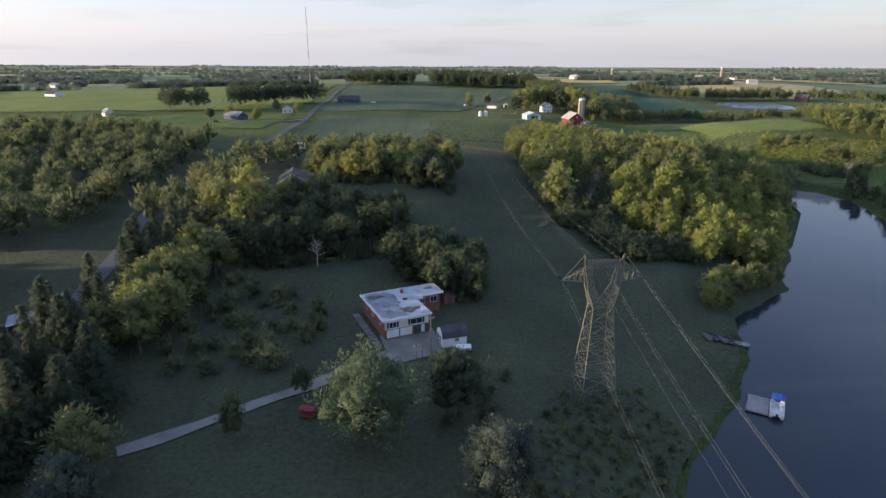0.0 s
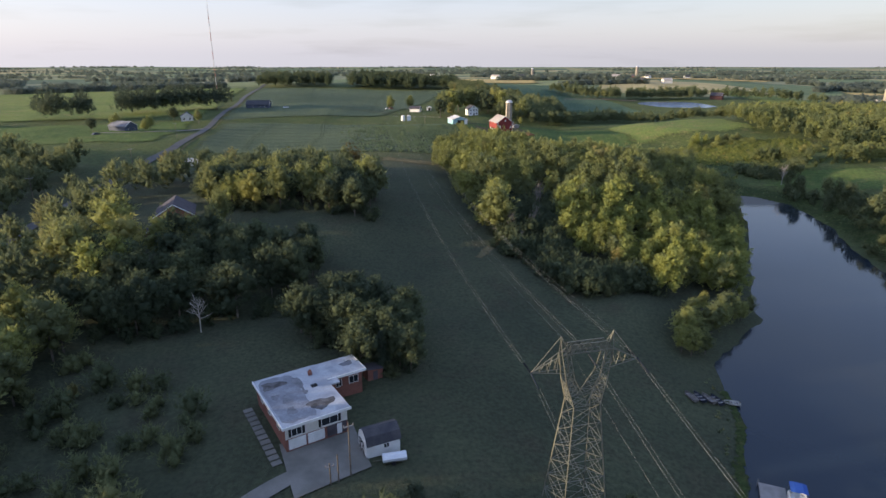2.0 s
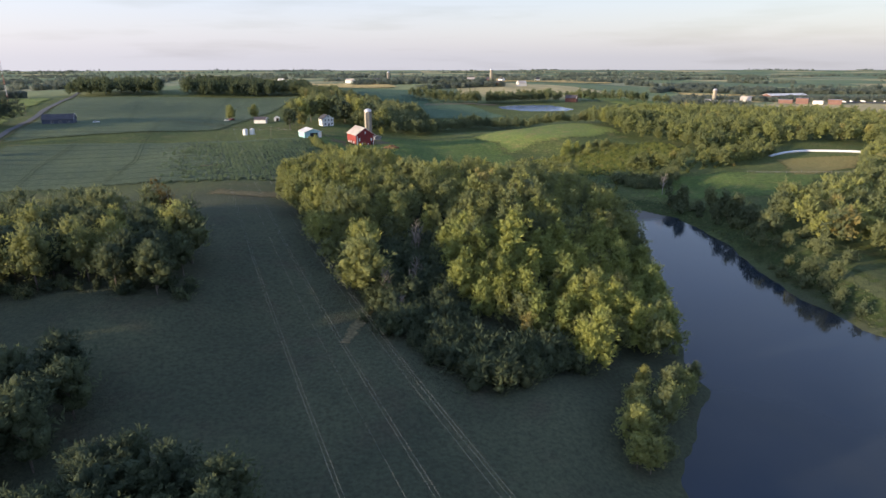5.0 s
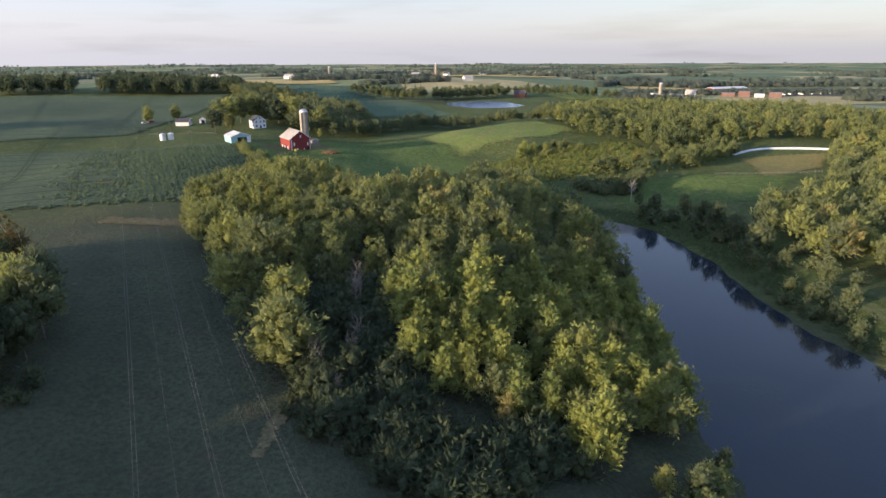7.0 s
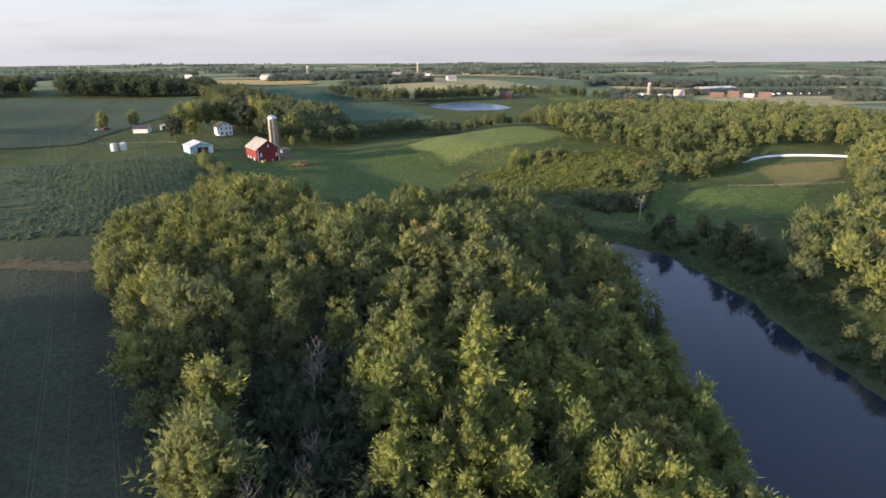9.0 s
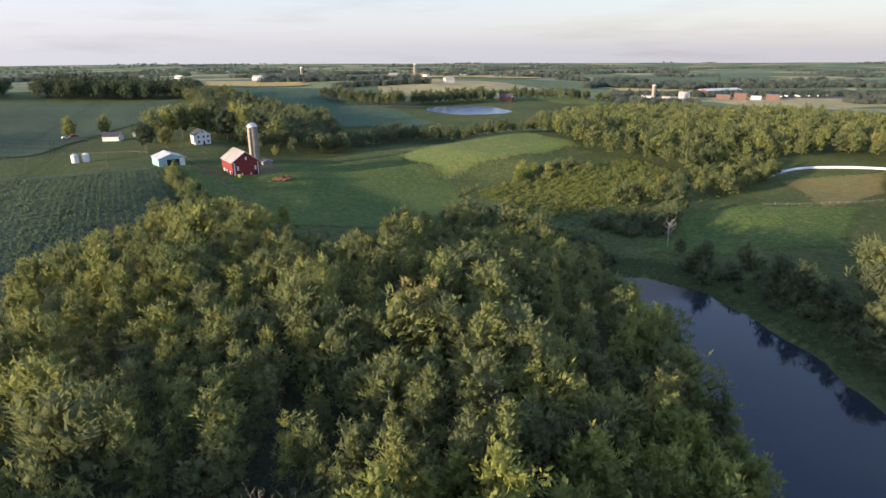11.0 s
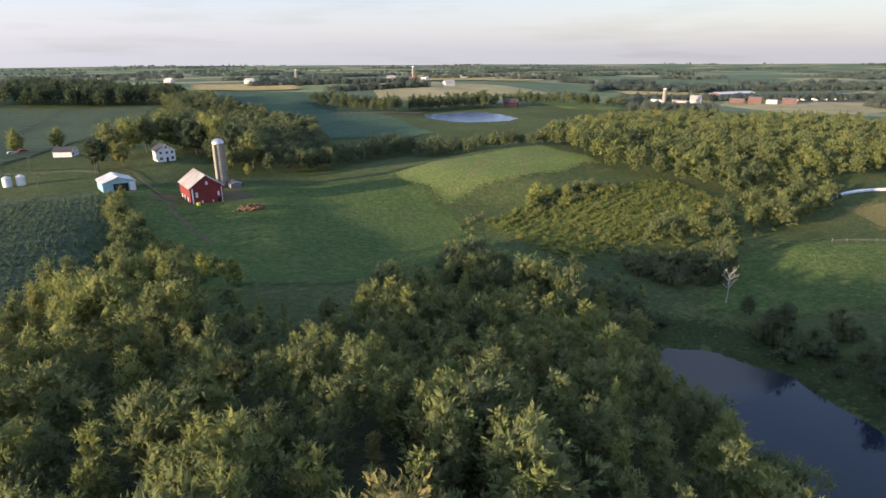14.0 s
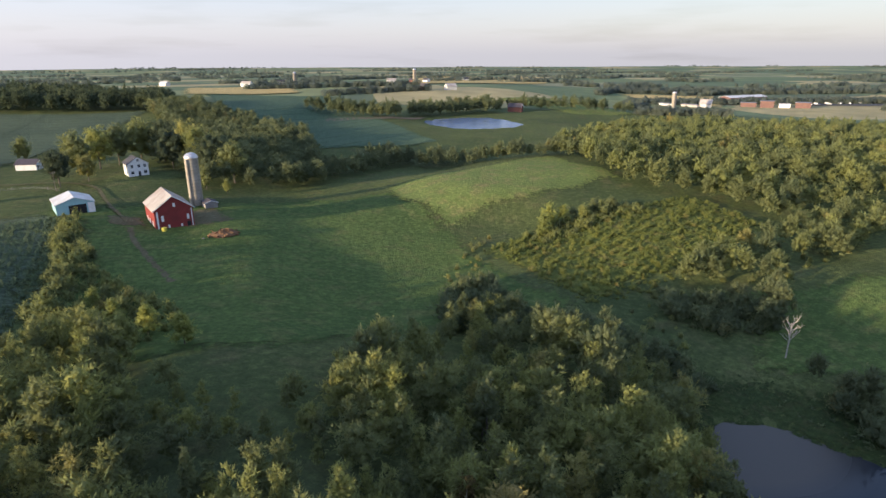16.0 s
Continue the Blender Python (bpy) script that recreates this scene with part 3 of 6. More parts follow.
drape("pasture_near_west", [(-330, 345), (-104, 360), (-112, 490), (-420, 430)], 8, 0.3, M["green"], "green pasture beside the road", "field", 2.0)
drape("stubble_field", [(832, 790), (1000, 935), (852, 1035), (828, 915)], 10, 0.6, M["gold"], "cut golden stubble before the far sheds", "field", 2.0)
drape("paved_lot", [(948, 752), (1048, 690), (1178, 756), (1076, 826)], 10, 0.6, M["asphalt"], "grey lorry park beside the far sheds", "parking", 0.5)
drape("far_pond_shore", [(243, 737), (330, 727), (342, 738), (252, 759)], 5, 0.35, M["soil"], "bare brown earth beside the small pond", "earth", 1.5)
strip("yard_lane", [(-101, 443), (-118, 418), (-136, 408), (-152, 412)], 3.0, 4, 0.45, M["gravel"], "pale gravel lane to a farmhouse", "lane", 0.3)
# The shade on the far bank is laid down as this darker turf.
strip("shore_turf", [(176, 150), (176, 172), (186, 205), (199, 232), (206, 262), (206, 288), (197, 303), (184, 309)], 26.0, 3, 0.12, M["marsh_dim"], "dark rank grass along the far shore", "grass", 0.8)
drape("pasture_east", [(484, 694), (560, 682), (620, 920), (522, 905)], 8, 0.4, M["hay"], "light green pasture strip", "field", 2.0)
drape("barn_meadow", [(72, 345), (190, 345), (198, 478), (72, 478)], 3, 0.12, M["green"], "lush green meadow before the barn", "meadow", 2.0)
drape("east_pasture", [(205, 305), (262, 270), (330, 300), (240, 338)], 3, 0.12, M["green"], "green pasture beyond the pond", "meadow", 2.0)
strip("road", [(-79, 60), (-79, 90), (-80, 118), (-85, 150), (-98, 190), (-99, 250), (-92, 345), (-103, 485), (-133, 893), (-170, 1500)], 4.3, 6, 0.3, M["asphalt"], "grey country road with worn edges", "road")
strip("verge_track", [(-85, 300), (-88, 345), (-99, 485), (-120, 760)], 1.3, 8, 0.34, M["earth"], "pale gravel verge along the road", "verge", 0.3)
strip("driveway", [(-49.5, 75.6), (-44, 79), (-39.9, 81.6), (-32.4, 87.2), (-22, 94.6), (-15.5, 101), (-9, 105.5)], 2.7, 1.2, 0.2, M["concrete"], "cracked pale concrete driveway", "driveway", 0.22)
strip("farm_lane", [(-20, 566), (17, 556), (44, 534), (56, 530), (66, 529), (79, 516), (82.5, 482), (86, 463), (89, 453)], 2.4, 4, 0.5, M["earth"], "pale gravel farm lane", "lane", 0.3)
strip("field_path", [(89, 449), (89.3, 436), (92.9, 416), (97, 397)], 3.0, 2, 0.2, M["earth"], "trodden brown path through the grass", "path", 0.2)
drape("barn_yard", [(96, 442), (122, 446), (122, 472), (94, 470)], 1.5, 0.17, M["earth"], "bare trodden earth round the barn", "earth", 1.0)
drape("gravel_turn", [(82, 452), (94, 448), (95, 460), (84, 464)], 1.5, 0.26, M["earth"], "worn gravelly turning place by the barn", "earth", 1.0)
drape("parking", [(-12.4, 112), (-1.2, 116), (1.6, 105.8), (-9, 100.5)], 1.5, 0.2, M["concrete"], "pale concrete parking apron before the garage", "parking")
strip("rutted_track", [(34, 190), (38, 197), (43, 204), (46, 207)], 3.6, 1.5, 0.16, M["earth"], "bare rutted earth at the wood's edge", "track", 0.5)
drape("bare_earth", [(8, 296), (36, 284), (40, 298), (14, 310)], 1.5, 0.2, M["earth"], "bare pale earth below the crop field", "earth", 2.0, blur=7.0)
strip("shore_grass", [(34, 62), (42, 82), (50, 91), (59, 101), (66, 112), (73, 123), (75, 132)], 3.0, 2, 0.1, M["marsh_dim"], "rank grass along the pond's bank", "grass", 0.9)
drape("crop_bare_patch", [(6.1, 359.7), (16.1, 359.2), (16.1, 364.2), (6.1, 363.7)], 1.0, 0.46, M["earth"], "bare reddish patch where the crop has failed", "earth", 0.8)
for k, line in enumerate(([(20, 575), (24, 520), (12, 440), (18, 370), (14, 325)], [(-20, 560), (-25, 470), (-22, 400), (-28, 335)], [(48, 470), (40, 420), (36, 370), (30, 325)], [(-60, 470), (-62, 400), (-58, 345)],
                          [(-60, 420), (-10, 408), (30, 415), (60, 425)], [(-40, 560), (-50, 700), (-60, 880)], [(10, 560), (20, 700), (40, 850)], [(-6, 372), (-2, 352), (6, 344), (14, 350), (15, 364), (10, 376)], [(-14, 330), (20, 323), (44, 330)], [(0, 470), (4, 430), (-2, 395), (2, 336)])):
    for side in (-0.9, 0.9):
        strip("tractor_track", [(x + side, y) for x, y in line], 0.55, 3, 0.48, M["track"], "dark wheel track pressed through the crop", "track", 0.06)

# ---- trees ----
rng = np.random.default_rng(7)


def ico(sub):
    bm = bmesh.new()
    bmesh.ops.create_icosphere(bm, subdivisions=sub, radius=1)
    v = np.array([x.co[:] for x in bm.verts])
    f = np.array([[x.index for x in q.verts] for q in bm.faces])
    bm.free()
    return v, f


ICO1, ICO2 = ico(1), ico(2)
OCTA = (np.array([(1, 0, 0), (-1, 0, 0), (0, 1, 0), (0, -1, 0), (0, 0, 1), (0, 0, -1)], float),
        np.array([(0, 2, 4), (2, 1, 4), (1, 3, 4), (3, 0, 4), (2, 0, 5), (1, 2, 5), (3, 1, 5), (0, 3, 5)]))


def unit(v):
    return v / np.maximum(np.linalg.norm(v, axis=-1, keepdims=True), 1e-6)


def leaves(points, normals, size, g, stretch=1.7):
    """Kite-shaped sprays of leaves, bent along the middle: verts and quads."""
    n = len(points)
    nr = unit(normals + g.normal(0, 0.55, (n, 3)))
    side = unit(np.cross(nr, g.normal(0, 1, (n, 3))))
    along = np.cross(nr, side)
    s = size * g.uniform(0.6, 1.35, (n, 1))
    tip, root = points + along * s * stretch * 0.5, points - along * s * stretch * 0.5
    dip = nr * s * 0.22
    v = np.stack([root - dip, points + side * s * 0.5, tip - dip, points - side * s * 0.5], 1).reshape(-1, 3)
    return v, np.arange(4 * n).reshape(n, 4)


def clumps(shape, h, w, g, count):
    """Centres and radii of the leaf masses of a crown."""
    out = []
    for k in range(count):
        u = (k + 0.5) / count
        if shape == "round":
            zz = 0.30 + 0.62 * u
            rr = w * 0.5 * math.sin(math.pi * min(1, 0.16 + 0.80 * u)) * 0.72
            r = w * g.uniform(0.13, 0.22)
        elif shape == "tall":
            zz = 0.22 + 0.72 * u
            rr = w * 0.5 * (1.05 - u) ** 0.6 * 0.62
            r = w * g.uniform(0.13, 0.22) * (1.15 - 0.55 * u)
        else:
            zz = 0.12 + 0.7 * u
            rr = w * 0.5 * (1.0 - u * 0.75) * 0.7
            r = w * g.uniform(0.2, 0.3)
        a = k * 2.4 + g.uniform(-0.5, 0.5)
        rr *= g.uniform(0.75, 1.1)
        out.append((rr * math.cos(a), rr * math.sin(a), h * zz + g.uniform(-0.03, 0.03) * h, r))
    out.append((0, 0, h * (0.60 if shape != "shrub" else 0.4), w * 0.30))
    return out


def sprays(points, ways, size, g, thin=False):
    """Narrow feathery sprays of leaves that point along the ways: verts and quads."""
    n = len(points)
    along = unit(ways + g.normal(0, 0.28, (n, 3)))
    side = unit(np.cross(along, g.normal(0, 1, (n, 3))))
    s = size * g.uniform(0.6, 1.4, (n, 1))
    if thin:
        v = np.stack([points + side * s * 0.36, points + along * s * 1.9, points - side * s * 0.36], 1).reshape(-1, 3)
        i = np.arange(3 * n).reshape(n, 3)
        return v, np.column_stack([i, i[:, 2]])
    mid = points + along * s * 0.75
    v = np.stack([points, mid + side * s * 0.34, points + along * s * 1.9, mid - side * s * 0.34], 1).reshape(-1, 3)
    return v, np.arange(4 * n).reshape(n, 4)


def broad_crown(shape, h, w, count, n_leaf, size, g, core_sub=1):
    """A crown of many shoots that reach outwards and up, each with its sprays of leaves, round a dim heart."""
    vs, fs, base_i = [], [], 0
    cl = clumps(shape, h, w, g, count)
    cv, cf = ICO1 if core_sub else OCTA
    for x, y, z, r in cl:
        k = cv * (r * 0.64) * (1 + 0.25 * g.normal(0, 1, (len(cv), 1)))
        k = k * np.array([1, 1, 1.25]) + (x * 0.9, y * 0.9, z)
        vs.append(k)
        fs.append(np.column_stack([cf, cf[:, 2]]) + base_i)
        base_i += len(k)
    # shoots: two or three to each leaf mass
    heads = np.repeat(np.array(cl), 3, 0)
    m = len(heads)
    out = unit(np.column_stack([heads[:, 0], heads[:, 1], 0.45 * w * np.ones(m)]) / w + g.normal(0, 0.42, (m, 3)) * (1, 1, 0.5))
    root = heads[:, :3] + g.normal(0, 0.42, (m, 3)) * heads[:, 3:4]
    pick = g.choice(m, n_leaf, p=heads[:, 3] ** 2 / (heads[:, 3] ** 2).sum())
    u = g.uniform(-0.65, 1.0, (n_leaf, 1))
    ring = unit(np.cross(out[pick], g.normal(0, 1, (n_leaf, 3))))
    r = heads[pick, 3:4]
    p = root[pick] + out[pick] * r * u * 1.15 + ring * r * 0.62 * (1.05 - 0.75 * np.maximum(u, 0)) * g.uniform(0.25, 1.0, (n_leaf, 1))
    v, f = sprays(p, out[pick] * 0.8 + ring * 0.75 + (0, 0, 0.25), size, g, not core_sub)
    vs.append(v)
    fs.append(f + base_i)
    return np.concatenate(vs), np.concatenate(fs)


def spruce_crown(h, w, whorls, per, g, size=0.5):
    vs, fs, base_i = [], [], 0
    cv, cf = ICO1
    for k in range(5):
        u = k / 5
        q = cv * (w * 0.36 * (1 - u) + 0.1, w * 0.36 * (1 - u) + 0.1, h * 0.13) * (1 + 0.12 * g.normal(0, 1, (len(cv), 1))) + (0, 0, h * (0.16 + 0.78 * u))
        vs.append(q)
        fs.append(np.column_stack([cf, cf[:, 2]]) + base_i)
        base_i += len(q)
    pts, nrm = [], []
    for k in range(whorls):
        u = k / whorls
        z = h * (0.08 + 0.92 * u)
        reach = w * 0.5 * (1 - u) ** 0.85 + 0.15
        arms = max(5, int(11 * (1 - u)) + 3)
        for a in range(arms):
            ang = a * math.tau / arms + k * 0.7 + g.uniform(-0.2, 0.2)
            out = np.array([math.cos(ang), math.sin(ang), 0])
            for j in range(per):
                f = (j + 1) / per
                pts.append(out * reach * f * g.uniform(0.85, 1.1) + (0, 0, z - 0.22 * reach * f * f + g.uniform(-0.15, 0.15)))
                nrm.append(out * 0.7 + (0, 0, 0.8))
    v, f = leaves(np.array(pts), np.array(nrm), size, g, 2.0)
    vs.append(v)
    fs.append(f + base_i)
    return np.concatenate(vs), np.concatenate(fs)


def crown_mesh(name, vf, mat):
    v, f = vf
    tri = f[:, 2] == f[:, 3]
    me = bpy.data.meshes.new(name)
    loops = np.concatenate([f[tri][:, :3].ravel(), f[~tri].ravel()])
    n3, n4 = tri.sum(), (~tri).sum()
    me.vertices.add(len(v))
    me.vertices.foreach_set("co", v.astype(np.float32).ravel())
    me.loops.add(len(loops))
    me.loops.foreach_set("vertex_index", loops.astype(np.int32))
    me.polygons.add(int(n3 + n4))
    me.polygons.foreach_set("loop_start", np.concatenate([np.arange(n3) * 3, n3 * 3 + np.arange(n4) * 4]).astype(np.int32))
    me.update(calc_edges=True)
    me.materials.append(mat)
    return me


def trunk_mesh(name, h, r, limbs, g, mat, lean=0.0, spread=0.5):
    bm = bmesh.new()
    top = h * 0.82
    pts = [(lean * (k / 5) ** 2 + g.uniform(-0.05, 0.05) * k * 0.3, g.uniform(-0.05, 0.05) * k * 0.3, -0.6 + (top + 0.6) * k / 5) for k in range(6)]
    tube(bm, pts, [r * 1.3, r, r * 0.8, r * 0.6, r * 0.4, r * 0.12], 6)
    for k in range(limbs):
        a, u = k * 2.4, 0.32 + 0.5 * k / max(1, limbs)
        p = Vector((0, 0, top * u))
        reach = h * 0.24 * spread / 0.5 * (1.1 - u)
        q = p + Vector((math.cos(a) * reach * 0.5, math.sin(a) * reach * 0.5, h * 0.10))
        e = p + Vector((math.cos(a) * reach, math.sin(a) * reach, h * 0.19))
        tube(bm, [p, q, e], [r * 0.42, r * 0.28, r * 0.06], 5)
    me = bpy.data.meshes.new(name)
    bm.to_mesh(me)
    bm.free()
    me.materials.append(mat)
    return me


KINDS = {}
M["bean"] = leaf_mat("bean_leaves", (0.115, 0.16, 0.092), (0.18, 0.225, 0.12), (0.17, 0.19, 0.085), 0.05, 4.0, 0.40)


def tree_kind(key, shape, h, w, count, n_leaf, size, leaf, bark="bark", limbs=5, seed=1):
    g = np.random.default_rng(seed)
    if shape == "spruce":
        vf = spruce_crown(h, w, count, n_leaf, g, size)
    else:
        vf = broad_crown(shape, h, w, count, n_leaf, size, g, 0 if key[:-1] in ("slim", "mid", "far", "shrub") or key == "tuft" else 1)
    tr = trunk_mesh("trunk", h, 0.016 * h, limbs, g, M[bark])
    KINDS[key] = (crown_mesh("crown", vf, M[leaf]), tr, vf, h)


for s in range(4):
    tree_kind(f"tall{s}", "tall", 11.5, 4.8, 16, 1250, 0.30, "leaf", limbs=4, seed=10 + s)
    tree_kind(f"round{s}", "round", 11.0, 7.4, 22, 1600, 0.36, "leaf", limbs=6, seed=20 + s)
    # grove: the round tree again, in the shade-darkened leaf copy
    tree_kind(f"grove{s}", "round", 11.0, 7.6, 22, 1500, 0.36, "leaf_dark", limbs=6, seed=25 + s)
    tree_kind(f"glow{s}", "tall", 10.0, 6.0, 20, 1500, 0.34, "leaf_bright", limbs=4, seed=100 + s)
    tree_kind(f"slim{s}", "tall", 11.5, 5.0, 14, 1050, 0.30, "leaf", limbs=2, seed=80 + s)
    tree_kind(f"mid{s}", "round", 11.0, 7.6, 14, 950, 0.40, "leaf", limbs=2, seed=90 + s)
    tree_kind(f"far{s}", "round", 12.0, 7.8, 9, 330, 0.74, "leaf", limbs=2, seed=30 + s)
    tree_kind(f"shrub{s}", "shrub", 2.6, 3.2, 6, 260, 0.24, "leaf", limbs=3, seed=40 + s)
for s in range(2):
    tree_kind(f"spruce{s}", "spruce", 12.0, 6.4, 20, 5, 0.55, "needle", limbs=0, seed=50 + s)
    tree_kind(f"dry{s}", "tall", 9.5, 4.6, 9, 360, 0.36, "leaf_dry", "bark_pale", limbs=5, seed=60 + s)
tree_kind("pine", "round", 11.0, 9.5, 40, 8000, 0.25, "needle_blue", limbs=7, seed=73)
tree_kind("tuft", "shrub", 0.75, 1.9, 2, 38, 0.29, "leaf", limbs=0, seed=72)
tree_kind("silver", "round", 12.5, 11.5, 48, 11000, 0.27, "leaf_silver", limbs=7, seed=71)


def inside(x, y, poly):
    return bool(shore_distance(np.array([x]), np.array([y]), poly)[0] < 0)


def plant(key, x, y, size=1.0, wide=1.0, turn=None, label="", group="", name="tree"):
    """One tree with its trunk and crown, on the ground."""
    crown, tr, _, h = KINDS[key]
    root = new(name)
    root.empty_display_size = 0.3
    root.matrix_world = Matrix.Translation((x, y, hz_at(x, y) - 0.1)) @ Matrix.Rotation(rng.uniform(0, 6.28) if turn is None else turn, 4, "Z") @ Matrix.Diagonal((size * wide, size * wide, size, 1))
    for nm, me in (("trunk", tr), ("crown", crown)):
        ob = new(nm, me)
        ob.parent = root
    return tagged(root, label, "shrub" if name == "shrub" else "tree", group)


def spots(poly, gap, jitter=0.42):
    """Places about gap apart within the outline."""
    xs, ys = [p[0] for p in poly], [p[1] for p in poly]
    x, y = np.meshgrid(np.arange(min(xs), max(xs), gap), np.arange(min(ys), max(ys), gap))
    x = x + rng.uniform(-jitter, jitter, x.shape) * gap + (np.arange(x.shape[0]) % 2)[:, None] * gap * 0.5
    y = y + rng.uniform(-jitter, jitter, y.shape) * gap
    x, y = x.ravel(), y.ravel()
    keep = (shore_distance(x, y, poly) < 0) & (shore_distance(x, y, POND) > 1.5) & (shore_distance(x, y, POND_FAR) > 4)
    return x[keep], y[keep]


def thicket(name, places, keys, sizes, label, mat, seed=1, category="woods", local=None):
    """Many trees that nobody could count, as one mesh."""
    g = np.random.default_rng(seed)
    x, y = places
    z = height(x, y) - 0.15
    V, F, T, off = [], [], [], 0
    for i in range(len(x)):
        v, f = KINDS[keys[g.integers(len(keys))]][2]
        s, a = g.uniform(*sizes), g.uniform(0, 6.28)
        if local is not None:
            s *= local[i]
        wd = s * g.uniform(0.85, 1.15)
        c, n = math.cos(a) * wd, math.sin(a) * wd
        V.append(np.column_stack([v[:, 0] * c - v[:, 1] * n + x[i], v[:, 0] * n + v[:, 1] * c + y[i], v[:, 2] * s + z[i]]))
        F.append(f + off)
        T.append(np.full(len(v), g.uniform(0, 1)))
        off += len(v)
    me = crown_mesh(name, (np.concatenate(V), np.concatenate(F)), mat)
    me.attributes.new("tint", "FLOAT", "POINT").data.foreach_set("value", np.concatenate(T).astype(np.float32))
    return tagged(new(name, me), label, category, "", "stuff")


def belt(a, b, width):
    """The outline of a belt of trees from a to b."""
    a, b = np.array(a, float), np.array(b, float)
    d = (b - a) / np.linalg.norm(b - a)
    n = np.array([-d[1], d[0]]) * width / 2
    return [tuple(a + n), tuple(b + n), tuple(b - n), tuple(a - n)]


# the wood on the hill
HILL = [(30, 282), (36, 240), (37, 218), (40, 198), (49, 182), (58, 171), (87, 173), (104, 173), (112, 180), (122, 200), (132, 212), (147, 237), (160, 256), (171, 290),
        (182, 306), (184, 314), (170, 324), (163, 350), (152, 347), (140, 337), (122, 333), (105, 318), (94, 332), (77, 360), (62, 352), (48, 326), (38, 308)]
hx, hy = spots(HILL, 4.9)


def hill_growth(x, y):
    """The wood is tall on its western side and along the crop field, and low and young towards the gully."""
    x, y = np.asarray(x, float), np.asarray(y, float)
    notch = smooth((y - 278) / 30) * smooth((x - 82) / 8) * smooth((120 - x) / 14)
    young = smooth((y - 300) / 40) * smooth((x - 110) / 12)
    crest = smooth(1 - np.hypot(x - 96, y - 250) / 60)
    return (1.0 - 0.45 * notch - 0.22 * young + 0.16 * crest) * (1 + 0.2 * np.sin(x / 7.3 + 1) * np.sin(y / 8.9))



order = np.argsort(np.abs((hx - 30) * 0.87 - (hy - 120) * 0.49) + 0.25 * np.abs(hy - 260))
E_LABELS = {"tall": "slender young broadleaf tree with a pointed green crown", "round": "broad leafy tree with a rounded green crown", "dry": "thin tree with sparse brownish leaves", "glow": "bushy young tree with bright yellow-green leaves", "grove": "low leafy tree, its colour darkened for the shade of the wood"}
# Trees in this gap take the darker leaf copy, which paints its shade.
GAP = [(39, 200), (48, 182), (57, 169), (80, 172), (78, 179), (66, 188), (62, 200), (68, 214), (66, 234), (54, 232), (47, 216)]
rest_x, rest_y, bright_spots, dim_spots, singles = [], [], [], [], 0
for rank, i in enumerate(order):
    u = rng.uniform()
    kind = "dry" if u < 0.05 else "tall" if u < 0.78 else "round"
    low = 1.0
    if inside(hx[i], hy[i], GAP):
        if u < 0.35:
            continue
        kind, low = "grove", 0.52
    elif hy[i] < 222 and hx[i] > 62 and u > 0.3:
        kind = "glow"
    if kind == "glow" and hx[i] > 80:
        low = 1.25
    if singles < 85 and (rank < 90 or kind in ("glow", "grove")):
        singles += 1
        plant(f"{kind}{rng.integers(2 if kind == 'dry' else 4)}", hx[i], hy[i], low * rng.uniform(0.75, 1.25) * float(hill_growth(hx[i], hy[i])), rng.uniform(0.9, 1.2), None, E_LABELS[kind], "trees of the hill wood")
    elif kind == "glow":
        bright_spots.append((hx[i], hy[i]))
    elif kind == "grove":
        dim_spots.append((hx[i], hy[i]))
    else:
        rest_x.append(hx[i])
        rest_y.append(hy[i])
thicket("hill_wood", (np.array(rest_x), np.array(rest_y)), ["slim0", "slim1", "slim2", "slim3", "slim0", "slim1", "mid0", "mid2"], (0.7, 1.25), "dense green broadleaf wood on the hill above the pond", M["leaf"], 3, local=hill_growth(rest_x, rest_y))
thicket("young_wood", np.array(bright_spots).T, ["glow0", "glow1", "glow2", "glow3"], (0.9, 1.45), "bright yellow-green young trees at the wood's sunny edge", M["leaf_bright"], 33)
# The undergrowth's shade is painted too, by the darkest leaf copy.
thicket("wood_undergrowth", np.concatenate([np.array(spots(GAP, 2.8)), np.array(dim_spots).T.reshape(2, -1)], 1), ["shrub0", "shrub1", "shrub2", "shrub3"], (0.8, 2.6), "undergrowth in the gap of the wood, its shade put into the leaf colour", M["leaf_dark"], 34, "bushes")

# hedge and yard trees near the houses
NEAR_TREES = [
    ([(-50, 230), (-46, 226), (0, 210), (10, 218), (8, 240), (-50, 250)], 6.0, "grove", (0.9, 1.3)),
    ([(-62, 146), (-52, 146), (-33, 152), (-14, 165), (-8, 182), (-22, 186), (-62, 180)], 6.0, "grove", (0.85, 1.2)),
    ([(-14, 152), (-8, 138), (3, 130), (11, 131), (13, 146), (0, 160)], 5.0, "grove", (0.75, 1.05)),
    ([(70, 143), (79, 141), (98, 156), (104, 166), (92, 168), (80, 158)], 4.6, "round", (0.5, 0.8)),
]
for poly, gap, kind, sizes in NEAR_TREES:
    for x, y in zip(*spots(poly, gap)):
        if abs(x + 50) < 11 and abs(y - 207) < 10:
            continue
        kd = "round" if kind == "grove" and y > 205 and rng.uniform() < 0.5 else kind
        plant(f"{kd}{rng.integers(4)}", x, y, rng.uniform(*sizes), rng.uniform(0.9, 1.2), None, "broad leafy tree with a rounded green crown", "trees round the houses")
